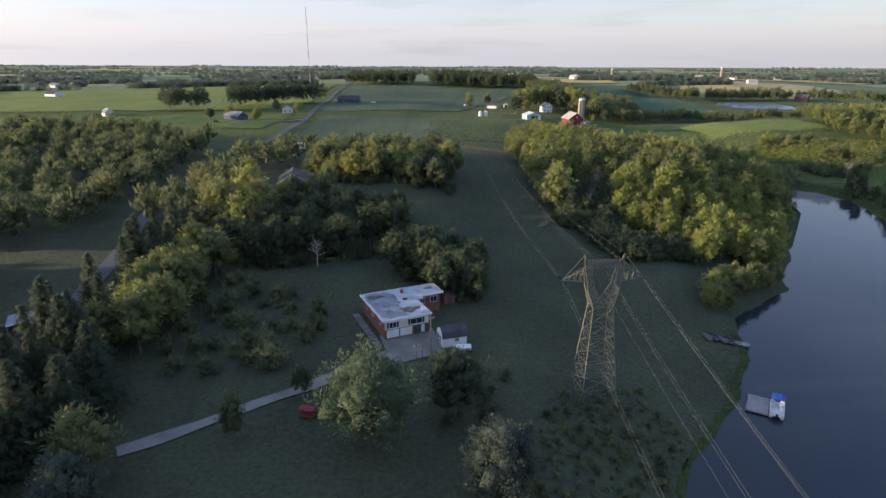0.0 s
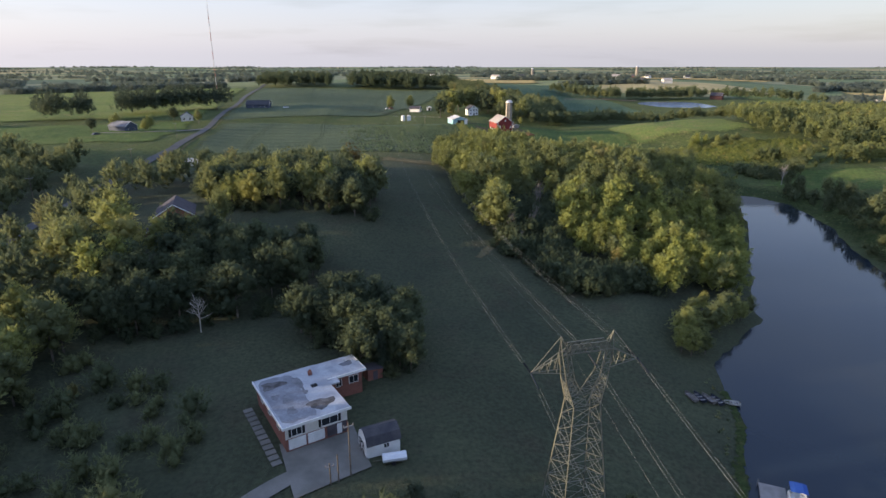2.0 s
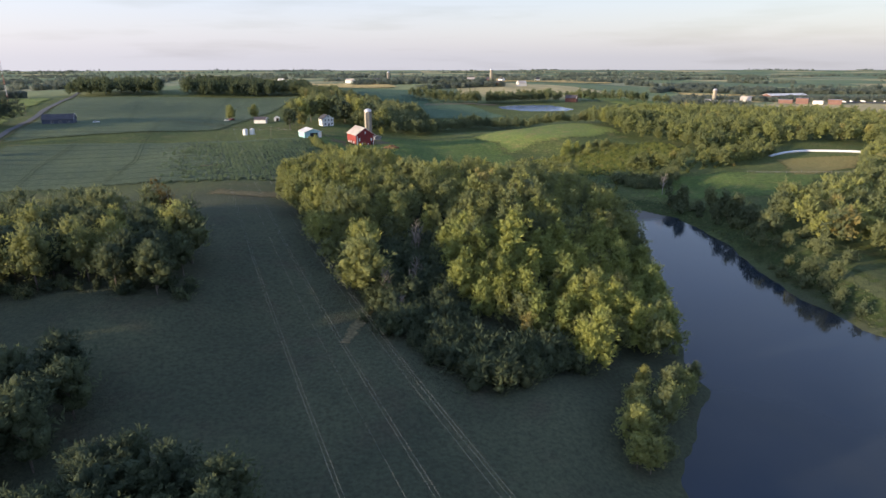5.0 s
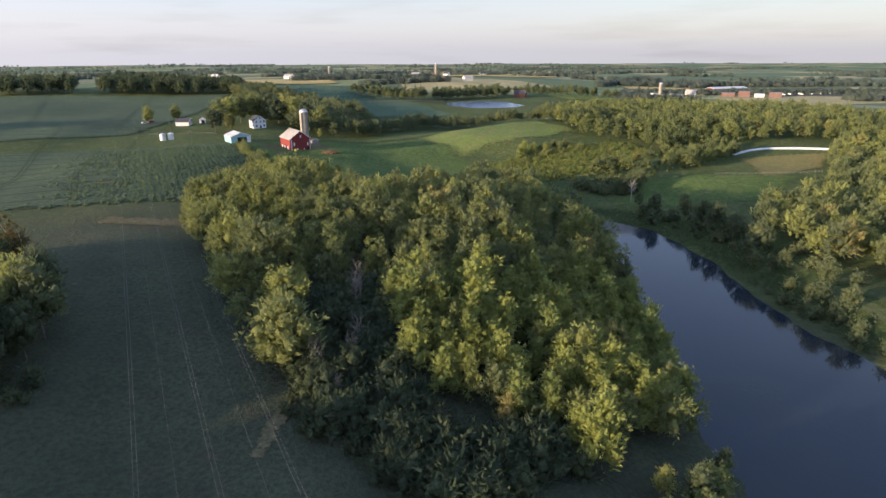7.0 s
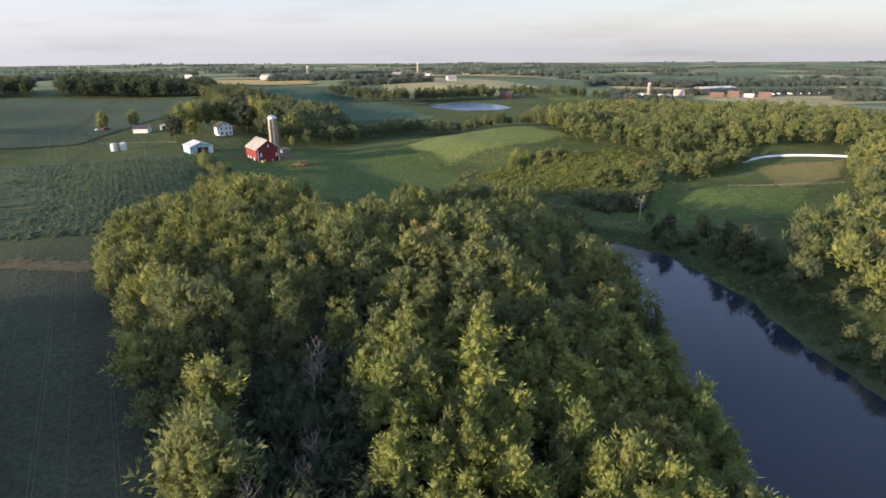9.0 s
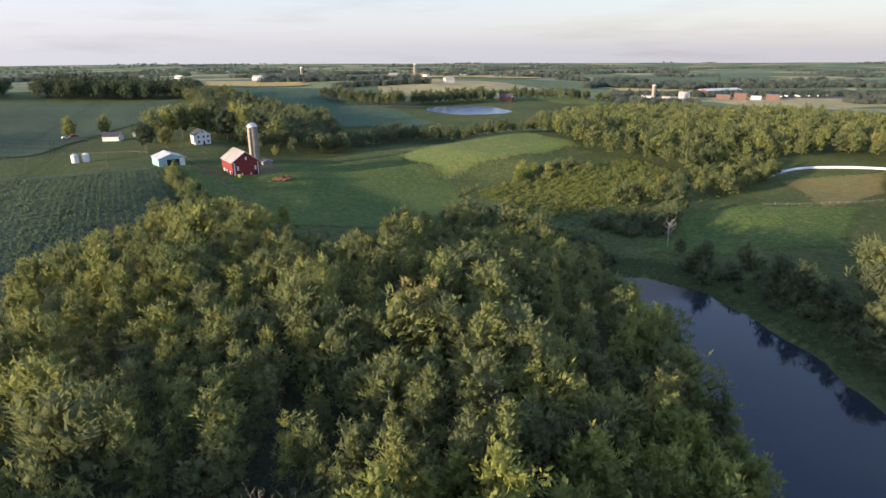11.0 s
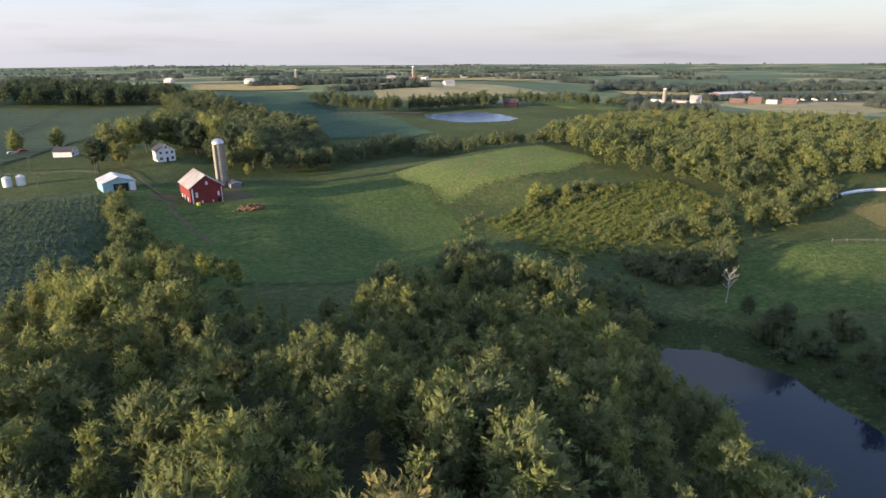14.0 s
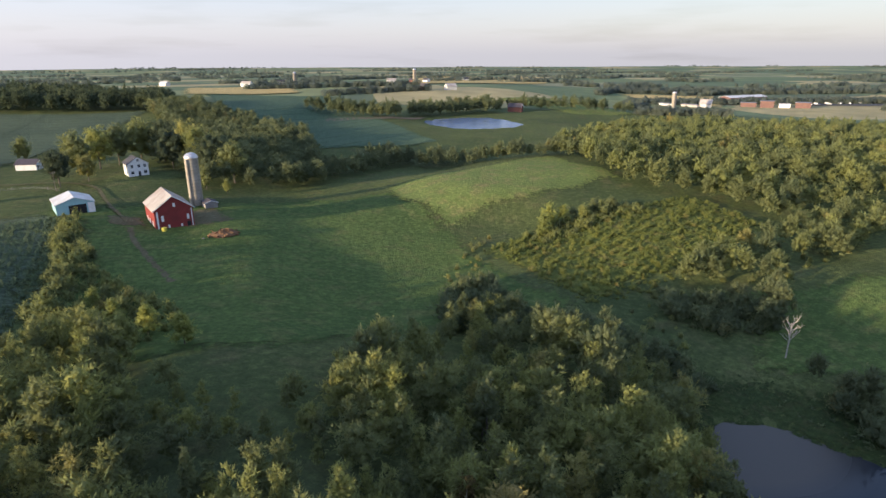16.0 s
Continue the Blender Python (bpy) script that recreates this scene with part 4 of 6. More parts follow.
# Below y 66 the row is added out of view, to shade the lawn.
for x, y in zip(*spots([(-75, 30), (-60, 30), (-57, 70), (-55, 148), (-74, 152)], 5.7)):
    if y > 100 and x > -66:
        plant(f"round{rng.integers(4)}", x, y, rng.uniform(0.8, 1.15), rng.uniform(1.0, 1.3), None, "broad leafy green tree beside the spruces", "trees round the houses")
        continue
    plant(f"spruce{rng.integers(2)}", x, y, rng.uniform(1.1, 1.5), rng.uniform(0.95, 1.3), None, "dark green spruce in a dense row by the road", "spruces along the road")
plant("silver", -10.2, 78.0, 1.2, 1.1, 0.4, "large full tree with silvery green leaves", "")
plant("pine", 9, 67.5, 1.15, 1.05, 0.2, "grey-green full conifer beside the lawn", "")
plant("grove1", -32, 78, 0.78, 0.85, 1.2, "small rounded dark tree by the driveway", "")
plant("round0", -50.5, 69, 1.1, 1.1, 2.2, "yellow-green leafy tree at the driveway's end", "")
plant("grove3", -24, 90, 0.6, 0.9, 0.7, "small dark bushy tree beside the driveway", "")
plant("spruce1", 4, 133, 0.75, 1.0, 0.3, "bushy dark conifer beside the house", "")
plant("grove2", 3, 85, 1.15, 1.25, 0.9, "dark leafy tree beside the lawn", "")
for x, y, k, s, w in ((-40, 207, "round1", 0.95, 0.95), (-48, 180, "round3", 1.05, 1.2), (-42, 183, "round0", 1.0, 1.1), (-55, 177, "round2", 1.15, 1.2), (-36, 186, "round1", 0.9, 1.1), (-62, 188, "round3", 1.2, 1.2), (-66, 200, "round0", 1.3, 1.2), (-47, 60, "pine", 1.0, 1.0)):
    plant(k, x, y, s, w, None, "broad leafy tree with a rounded green crown" if k != "pine" else "grey-green full conifer by the driveway's end", "")

# yard and field trees
for x, y, k, s, w in ((66, 535, "grove0", 1.0, 1.25), (76, 542, "round2", 0.7, 1.2), (72, 560, "round1", 1.15, 1.2), (80, 572, "round3", 1.2, 1.2), (88, 580, "round0", 1.25, 1.2), (98, 584, "round1", 1.3, 1.2), (108, 578, "grove2", 1.3, 1.2), (118, 570, "round3", 1.3, 1.2), (110, 556, "grove1", 1.15, 1.2), (121, 552, "round2", 1.25, 1.2), (126, 540, "grove3", 1.2, 1.2), (132, 526, "round0", 1.15, 1.2),
                      (29, 603, "round1", 0.8, 1.0), (47, 606, "round0", 0.85, 1.0), (126, 492, "round2", 0.55, 0.9), (119, 500, "round3", 0.8, 1.0), (225, 406, "glow1", 1.0, 1.2), (220, 402, "glow2", 0.85, 1.3), (231, 405, "glow0", 0.8, 1.2), (238, 402, "round1", 0.55, 1.1), (245, 404, "round3", 0.5, 1.2), (252, 402, "round2", 0.55, 1.1),
                      (164, 262, "dry0", 0.55, 1.1), (84, 373, "glow0", 0.62, 1.2), (90, 363, "glow3", 0.7, 1.25), (80, 385, "glow1", 0.5, 1.2), (96, 353, "glow2", 0.72, 1.25), (86, 352, "round1", 0.75, 1.1), (-150, 432, "round1", 0.9, 1.2), (-132, 436, "round3", 0.8, 1.2), (-128, 416, "round0", 0.7, 1.1), (-112, 476, "round2", 0.8, 1.1), (-133, 492, "grove1", 0.9, 1.1), (-160, 420, "grove0", 0.8, 1.2), (-3, 262, "dry1", 1.5, 1.2), (0, 256, "dry0", 1.4, 1.2), (-64, 168, "round0", 1.45, 1.15), (-68, 176, "round3", 1.35, 1.1), (43, 209, "round0", 1.45, 1.15), (46, 222, "round2", 1.2, 1.0), (-57, 160, "glow1", 1.5, 1.2), (-54, 167, "glow2", 1.4, 1.2), (-40, 224, "round2", 0.95, 0.9)):
    if 20 < x < 140 and y > 500:
        s, y = s * 1.4, y - 16
    plant(k, x, y, s, w, None, "thin tree with sparse brownish leaves" if k.startswith("dry") else "leafy green tree standing by itself", "")


def dead_tree(x, y, h, bark="bark_pale", spread=1.0):
    g = np.random.default_rng(int(abs(x * 7 + y)))
    t = new("dead_tree")
    t.matrix_world = pose(x, y, hz_at(x, y) - 0.1)
    tagged(t, "bare dead tree with spreading branches", "tree")
    part("trunk", tube(bmesh.new(), [(0, 0, 0), (0.1, 0, h * 0.4), (0, 0.1, h * 0.75)], [0.017 * h, 0.013 * h, 0.006 * h], 7), M[bark], t)
    for k in range(16):
        a, z = k * 2.4, h * (0.35 + 0.4 * k / 16)
        r = h * g.uniform(0.16, 0.3) * spread
        p, e = Vector((0, 0, z)), Vector((r * math.cos(a), r * math.sin(a), z + h * g.uniform(0.1, 0.26)))
        bm = tube(bmesh.new(), [p, p.lerp(e, 0.5) + Vector((0, 0, -0.1)), e], [0.08, 0.055, 0.02], 5)
        for q in range(3):
            f = p.lerp(e, 0.45 + 0.2 * q)
            tube(bm, [f, f + Vector(g.normal(0, 0.5, 3)) + Vector((0, 0, 0.6))], [0.04, 0.012], 4)
        part("branch", bm, M[bark], t)


dead_tree(217.6, 308.5, 12.0, "bark_pale", 0.75)
dead_tree(-33, 150.5, 9.0)
for x, y, h in ((47, 205, 10.5), (54, 206, 9), (56, 209, 10), (49, 199, 6), (60, 222, 11), (62, 225, 11.5)):
    dead_tree(x, y, h, "bark_bare", 0.55)

# The block at y 60 to 140 is added, mostly unseen, for shade.
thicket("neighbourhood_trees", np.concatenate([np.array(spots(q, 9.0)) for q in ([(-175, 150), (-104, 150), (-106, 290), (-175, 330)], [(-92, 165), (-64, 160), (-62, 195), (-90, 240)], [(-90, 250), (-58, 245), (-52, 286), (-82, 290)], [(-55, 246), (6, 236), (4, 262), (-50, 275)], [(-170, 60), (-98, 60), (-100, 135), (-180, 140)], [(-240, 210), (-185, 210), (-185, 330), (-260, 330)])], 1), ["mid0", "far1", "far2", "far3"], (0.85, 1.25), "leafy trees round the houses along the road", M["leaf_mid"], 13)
thicket("lawn_shrubs", spots([(-56, 98), (-30, 98), (-24, 116), (-30, 132), (-56, 140)], 5.4), ["shrub0", "shrub1", "shrub2", "shrub3"], (1.0, 2.1), "dark bushes and saplings on the shaded lawn", M["leaf_mid"], 14, "bushes")
thicket("tower_scrub", spots([(12, 66), (38, 72), (46, 92), (40, 101), (24, 95), (14, 84)], 2.6), ["shrub0", "shrub1", "shrub3"], (0.25, 0.8), "scrub and tall weeds under the power tower", M["leaf_mid"], 15, "bushes")
# These bushes use the leaf copy that has shade in its colour.
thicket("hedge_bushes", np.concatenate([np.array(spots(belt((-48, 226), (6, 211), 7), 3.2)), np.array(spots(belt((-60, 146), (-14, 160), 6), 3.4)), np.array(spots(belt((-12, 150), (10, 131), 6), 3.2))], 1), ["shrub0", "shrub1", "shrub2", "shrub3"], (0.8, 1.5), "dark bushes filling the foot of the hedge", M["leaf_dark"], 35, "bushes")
# Bushes in the shade-darkened leaf copy, to keep the sunlit bank dark.
thicket("bank_bushes", np.concatenate([np.array(spots(belt((170, 176), (184, 214), 9), 5.5)), np.array(spots(belt((192, 196), (206, 226), 9), 6.0))], 1), ["shrub0", "shrub1", "shrub2", "shrub3"], (0.7, 1.9), "dark bushes on the shaded grassy bank", M["leaf_mid"], 37, "bushes")
thicket("hollow_brush", np.array(spots(belt((214, 398), (264, 404), 15), 4.2)), ["shrub0", "shrub1", "shrub2", "shrub3"], (0.8, 1.8), "tall green brush in the hollow below the hay meadow", M["leaf_wood"], 36, "bushes")
thicket("house_bushes", spots([(-4, 82), (12, 84), (16, 100), (4, 102)], 4.0), ["shrub1", "shrub2"], (0.7, 1.5), "dark bushes below the parking apron", M["needle"], 16, "bushes")
thicket("shore_shrubs", spots([(203, 296), (213, 296), (228, 280), (216, 250), (205, 232), (197, 236), (206, 270)], 5.0), ["shrub0", "shrub1", "shrub2", "shrub3"], (1.0, 2.4), "bushes along the far shore", M["leaf_mid"], 17, "bushes")
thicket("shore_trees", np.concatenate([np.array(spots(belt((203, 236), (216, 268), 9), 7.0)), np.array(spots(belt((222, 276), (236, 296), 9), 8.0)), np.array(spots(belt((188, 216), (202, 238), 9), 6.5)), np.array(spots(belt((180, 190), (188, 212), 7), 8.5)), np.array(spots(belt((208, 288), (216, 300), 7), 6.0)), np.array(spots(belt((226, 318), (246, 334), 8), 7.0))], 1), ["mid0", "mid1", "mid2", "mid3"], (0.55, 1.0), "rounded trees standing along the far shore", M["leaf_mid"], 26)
thicket("gully_brush", np.concatenate([np.array(spots(belt((152, 340), (176, 384), 12), 3.6)), np.array(spots(belt((176, 384), (200, 412), 7), 3.6)), np.array(spots(belt((228, 402), (258, 392), 10), 4.0)), np.array(spots(belt((184, 318), (220, 345), 16), 4.4))], 1), ["shrub0", "shrub1", "shrub2", "shrub3"], (0.25, 0.75), "rough brush along the gully", M["leaf"], 18, "bushes")
thicket("field_edge_shrubs", spots([(66, 362), (86, 352), (98, 372), (84, 398), (77, 430), (75, 462), (70, 462), (70, 420), (70, 390)], 3.4), ["shrub0", "shrub1", "shrub2", "shrub3"], (0.5, 1.6), "shrubby line along the crop field's edge", M["leaf_wood"], 19, "bushes")
thicket("marsh_clumps", spots([(196, 402), (234, 408), (297, 403), (292, 366), (262, 358), (222, 346), (192, 347)], 2.8), ["tuft"], (0.6, 1.9), "clumps of rank weeds in the hollow", M["weed"], 20, "weeds")
thicket("gully_wood", np.concatenate([np.array(spots(q, 3.1)) for q in ([(148, 346), (158, 364), (168, 374), (179, 374), (175, 350), (181, 336), (193, 325), (195, 307), (186, 306), (182, 316), (165, 328)], [(208, 340), (236, 334), (234, 318), (213, 322)])], 1), ["shrub0", "shrub1", "shrub2", "shrub3"], (0.8, 2.1), "dense dark young growth filling the gully", M["leaf_mid"], 39, "bushes")
thicket("marsh_brush", spots([(198, 400), (236, 407), (297, 403), (292, 368), (262, 360), (222, 350), (194, 350)], 3.7), ["shrub0", "shrub1", "shrub2", "shrub3"], (0.3, 0.85), "lush yellow-green brush and tall weeds in the hollow", M["weed"], 38, "weeds")
thicket("meadow_tufts", spots([(76, 365), (185, 345), (192, 440), (120, 444), (76, 440)], 5.0), ["tuft"], (0.15, 0.5), "weed tufts in the meadow before the barn", M["weed"], 23, "weeds")
thicket("bank_weeds", np.concatenate([np.array(spots(belt((38, 70), (60, 99), 9), 2.0)), np.array(spots(belt((62, 104), (76, 136), 5), 2.0)), np.array(spots([(14, 60), (40, 66), (48, 90), (36, 100), (16, 92)], 2.6)), np.array(spots(belt((205, 300), (200, 236), 8), 2.6)), np.array(spots(belt((172, 168), (186, 214), 10), 2.6))], 1), ["tuft"], (0.3, 0.9), "tall weeds along the pond's bank", M["leaf_mid"], 25, "weeds")

ux, uy = np.meshgrid(np.arange(-14, 71, 2.05), np.arange(318, 464, 1.95))
ux, uy = (ux + rng.normal(0, 0.25, ux.shape)).ravel(), (uy + rng.normal(0, 0.3, uy.shape)).ravel()
keep = shore_distance(ux, uy, [(38, 316), (50, 334), (66, 366), (70, 400), (70, 462), (-14, 462), (-14, 326)]) < -0.5
keep &= rng.uniform(0, 1, ux.shape) < np.clip((ux + 14) / 50, 0, 1)
thicket("soybean_plants", (ux[keep], uy[keep]), ["tuft"], (0.8, 1.35), "bushy rows of soybean plants", M["bean"], 24, "crop")
plant("dry1", 62.6, 272, 0.55, 1.2, 0.5, "thin tree with sparse brownish leaves", "")

# woods farther off
thicket("east_wood", spots([(284, 446), (282, 420), (298, 402), (297, 368), (346, 363), (386, 356), (412, 330), (520, 330), (580, 480), (500, 600), (400, 560), (300, 500)], 8.4), ["far0", "far1", "far2", "far3"], (0.8, 1.25), "wide mixed green wood beyond the meadow", M["leaf_wood"], 5)
thicket("shore_wood", spots([(212, 246), (200, 215), (203, 190), (225, 150), (330, 150), (440, 330), (362, 312), (300, 268), (240, 258)], 7.2), ["mid0", "far1", "far0", "far2"], (0.85, 1.25), "sunlit green wood on the far shore", M["leaf"], 6)
thicket("brook_trees", spots([(222, 344), (240, 336), (262, 331), (300, 336), (334, 346), (348, 362), (286, 355), (240, 352)], 4.8), ["mid0", "far1", "far2", "shrub0", "shrub2"], (0.6, 0.95), "belt of bushy trees along the brook", M["leaf_wood"], 7)
# The farm wood's shade is in its leaf colour.
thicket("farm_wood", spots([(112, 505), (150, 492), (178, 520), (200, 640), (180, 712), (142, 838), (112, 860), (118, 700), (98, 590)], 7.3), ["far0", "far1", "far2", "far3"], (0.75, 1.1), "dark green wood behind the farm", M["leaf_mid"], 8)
thicket("meadow_hedge", np.concatenate([np.array(spots(belt((155, 505), (232, 556), 22), 5.8)), np.array(spots(belt((226, 550), (294, 488), 20), 5.8))], 1), ["far0", "far1", "far2", "mid2"], (0.5, 0.95), "bushy hedge of trees along the meadow", M["leaf_mid"], 9)
thicket("field_wood", np.concatenate([np.array(spots([(-135, 888), (-40, 868), (-36, 955), (-140, 985)], 9.5)), np.array(spots([(-16, 862), (60, 838), (124, 812), (140, 890), (0, 960)], 9.0))], 1), ["far0", "far1", "far2", "far3"], (1.2, 1.65), "dark block of woodland beyond the fields", M["leaf_dark"], 10)
thicket("pond_trees", np.concatenate([np.array(spots([(240, 790), (300, 728), (318, 735), (322, 760), (270, 800)], 8)), np.array(spots([(325, 742), (400, 735), (440, 750), (420, 790), (340, 775)], 8)), np.array(spots(belt((440, 800), (560, 690), 20), 9))], 1), ["far0", "far1", "far2", "far3"], (0.85, 1.35), "trees round the small pond", M["leaf_mid"], 11)
thicket("road_pines", np.concatenate([np.array(spots(q, 8.0)) for q in ([(-180, 515), (-112, 560), (-112, 590), (-190, 560)], [(-224, 484), (-194, 506), (-200, 526), (-232, 508)])], 1), ["far2", "far3", "far0", "far1"], (1.3, 1.8), "dark block of pines by the farmhouses", M["needle"], 12)


def far_places(n, seed):
    """Thin belts and small blocks of wood between far fields."""
    g = np.random.default_rng(seed)
    x, y = [], []
    while len(x) < n:
        r = 800 * (8200 / 800) ** g.uniform(0, 1)
        a = radians(g.uniform(-50, 80))
        cx, cy = 60 + r * math.sin(a), 150 + r * math.cos(a)
        if -160 < cx < 1050 and cy < 1350 and not (cx > 860 and cy > 900):
            continue
        k = int(g.integers(14, 40))
        tilt = g.normal(0, 0.25)
        long, deep = (0.05 * r, 6 + 0.004 * r) if g.uniform() < 0.7 else (0.022 * r, 0.012 * r)
        u, v = g.uniform(-1, 1, k) * long, g.normal(0, deep, k)
        x += list(cx + u)
        y += list(cy + u * math.tan(tilt) + v)
    return np.array(x), np.array(y)


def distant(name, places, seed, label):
    """Crowns far off: small uneven lumps, their leaf colour tinted with the haze of distance."""
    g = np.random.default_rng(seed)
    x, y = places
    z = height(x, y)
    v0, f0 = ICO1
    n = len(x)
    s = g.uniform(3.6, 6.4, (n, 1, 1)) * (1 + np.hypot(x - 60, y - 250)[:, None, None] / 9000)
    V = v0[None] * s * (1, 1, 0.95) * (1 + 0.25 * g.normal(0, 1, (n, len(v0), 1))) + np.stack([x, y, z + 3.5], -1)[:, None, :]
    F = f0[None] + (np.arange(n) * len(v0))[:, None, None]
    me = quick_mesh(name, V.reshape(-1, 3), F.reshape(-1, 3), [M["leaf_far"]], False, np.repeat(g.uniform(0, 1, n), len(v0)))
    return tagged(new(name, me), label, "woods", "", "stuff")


# Paler and bluer than near leaves: distance haze is put into the colour.
M["leaf_far"] = leaf_mat("hazy_distant_leaves", (0.105, 0.130, 0.112), (0.165, 0.185, 0.135), (0.16, 0.165, 0.10), 0.03)
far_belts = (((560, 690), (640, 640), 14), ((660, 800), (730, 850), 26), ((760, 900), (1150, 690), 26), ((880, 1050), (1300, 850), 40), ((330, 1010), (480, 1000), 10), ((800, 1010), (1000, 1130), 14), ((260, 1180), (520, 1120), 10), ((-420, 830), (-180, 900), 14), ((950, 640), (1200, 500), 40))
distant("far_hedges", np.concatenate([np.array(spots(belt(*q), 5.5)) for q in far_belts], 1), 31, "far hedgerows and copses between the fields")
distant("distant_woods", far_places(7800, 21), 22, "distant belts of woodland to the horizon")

# ---- transmission tower and its wires ----


def lattice(bm, a0, a1, b0, b1, n, w):
    """Cross bracing between two legs a and b."""
    a0, a1, b0, b1 = map(Vector, (a0, a1, b0, b1))
    for k in range(n):
        p, q = a0.lerp(a1, k / n), a0.lerp(a1, (k + 1) / n)
        r, s = b0.lerp(b1, k / n), b0.lerp(b1, (k + 1) / n)
        beam(bm, p, s, w)
        beam(bm, r, q, w)
        beam(bm, q, s, w)


def make_tower(x, y, turn):
    z0 = hz_at(x, y)
    t = thing("transmission_tower", x, y, turn, None, "tall steel lattice power tower with a forked head", "power tower")
    zb, zw, zt = -0.3, 18.2, 33.4 - z0
    base = [Vector((sx * 3.4, sy * 3.4, zb)) for sx, sy in ((-1, -1), (1, -1), (1, 1), (-1, 1))]
    waist = [Vector((sx * 1.9, sy * 1.3, zw)) for sx, sy in ((-1, -1), (1, -1), (1, 1), (-1, 1))]
    for k in range(4):
        part("leg", beam(bmesh.new(), base[k], waist[k], 0.14), M["steel"], t)
        a0, a1, b0, b1 = base[k], waist[k], base[(k + 1) % 4], waist[(k + 1) % 4]
        for n in range(7):
            p, q, u, v = a0.lerp(a1, n / 7), a0.lerp(a1, (n + 1) / 7), b0.lerp(b1, n / 7), b0.lerp(b1, (n + 1) / 7)
            for c, d in ((p, v), (u, q), (q, v)):
                part("brace", beam(bmesh.new(), c, d, 0.06), M["steel"], t)
    for sx in (-1, 1):
        bm = bmesh.new()
        top = [Vector((sx * 3.6, sy * 0.45, zt - 2.4)) for sy in (-1, 1)]
        inn = [Vector((sx * 2.5, sy * 0.45, zt - 2.4)) for sy in (-1, 1)]
        low_o = [Vector((sx * 1.9, sy * 1.3, zw)) for sy in (-1, 1)]
        elbow_o = [Vector((sx * 2.9, sy * 0.8, zt - 6.5)) for sy in (-1, 1)]
        elbow_i = [Vector((sx * 1.8, sy * 0.8, zt - 6.0)) for sy in (-1, 1)]
        low_i = [Vector((-sx * 0.2, sy * 1.3, zw)) for sy in (-1, 1)]
        for k in (0, 1):
            for a, b in ((low_o[k], elbow_o[k]), (elbow_o[k], top[k]), (low_i[k], elbow_i[k]), (elbow_i[k], inn[k])):
                beam(bm, a, b, 0.13)
            lattice(bm, low_o[k], elbow_o[k], low_i[k], elbow_i[k], 4, 0.065)
            lattice(bm, elbow_o[k], top[k], elbow_i[k], inn[k], 3, 0.065)
        lattice(bm, low_o[0], elbow_o[0], low_o[1], elbow_o[1], 4, 0.065)
        part("fork", bm, M["steel"], t)
        peak = Vector((sx * 3.7, 0, zt))
        bm = bmesh.new()
        for q in top + inn:
            beam(bm, q, peak, 0.09)
        part("peak", bm, M["steel"], t)
        tip = Vector((sx * 7.6, 0, zt - 4.6))
        bm = bmesh.new()
        for q in top:
            beam(bm, q, tip, 0.09)
        for q in (Vector((sx * 3.1, 0.6, zt - 5.0)), Vector((sx * 3.1, -0.6, zt - 5.0))):
            beam(bm, q, tip, 0.09)
            for k in range(1, 4):
                beam(bm, q.lerp(tip, k / 4), top[0].lerp(tip, k / 4), 0.07)
                beam(bm, q.lerp(tip, k / 4), top[1].lerp(tip, (k - 1) / 4), 0.07)
        beam(bm, peak, tip, 0.08)
        part("crossarm", bm, M["steel"], t)
    bm = bmesh.new()
    for sy in (-0.45, 0.45):
        beam(bm, (-3.6, sy, zt - 2.4), (3.6, sy, zt - 2.4), 0.15)
        beam(bm, (-2.6, sy, zt - 1.2), (2.6, sy, zt - 1.2), 0.13)
        lattice(bm, (-3.3, sy, zt - 2.4), (3.3, sy, zt - 2.4), (-2.6, sy, zt - 1.2), (2.6, sy, zt - 1.2), 7, 0.08)
    part("bridge", bm, M["steel"], t)
    along = radians(WIRE_TURN - turn)
    way_n = Vector((-math.sin(along), math.cos(along), 0))
    ends = [(-7.6, zt - 4.6, 0.024, True), (0.0, zt - 2.5, 0.024, True), (7.6, zt - 4.6, 0.024, True), (-3.7, zt, 0.018, False), (3.7, zt, 0.018, False)]
    m = pose(x, y, z0, 0, 0, turn)
    for px, pz, r, strung in ends:
        for way, reach, rise, sag in ((1, 300, 12.0, 10.0), (-1, 280, -2.0, 9.0)):
            pts = []
            for k in range(61):
                u = (k / 60) ** 1.6
                pts.append(Vector((px, 0, pz + rise * u - 4 * sag * u * (1 - u))) + way_n * way * reach * u)
            if strung:
                a, b = pts[0], pts[0] + (pts[12] - pts[0]).normalized() * 3.2
                for k in range(10):
                    c = a.lerp(b, (k + 0.5) / 10)
                    bm = bmesh.new()
                    bmesh.ops.create_cone(bm, cap_ends=True, segments=8, radius1=0.14, radius2=0.06, depth=0.2, matrix=Matrix.Translation(c) @ (b - a).to_track_quat("Z", "Y").to_matrix().to_4x4())
                    part("insulator_disc", bm, M["glass"], t)
                pts = [b] + [q for q in pts if (q - a).length > 3.6]
            for o in ((-0.23, 0.23) if strung else (0.0,)):
                bm = tube(bmesh.new(), [m @ (q + Vector((o, 0, 0))) for q in pts], r * 0.42, 5)
                ob = part("power_line", bm, M["wire"], None)
                tagged(ob, "thin grey aluminium power line strung from the tower", "power line", "power lines")
    return t


WIRE_TURN = 1.5
make_tower(29.7, 97.5, 7.0)

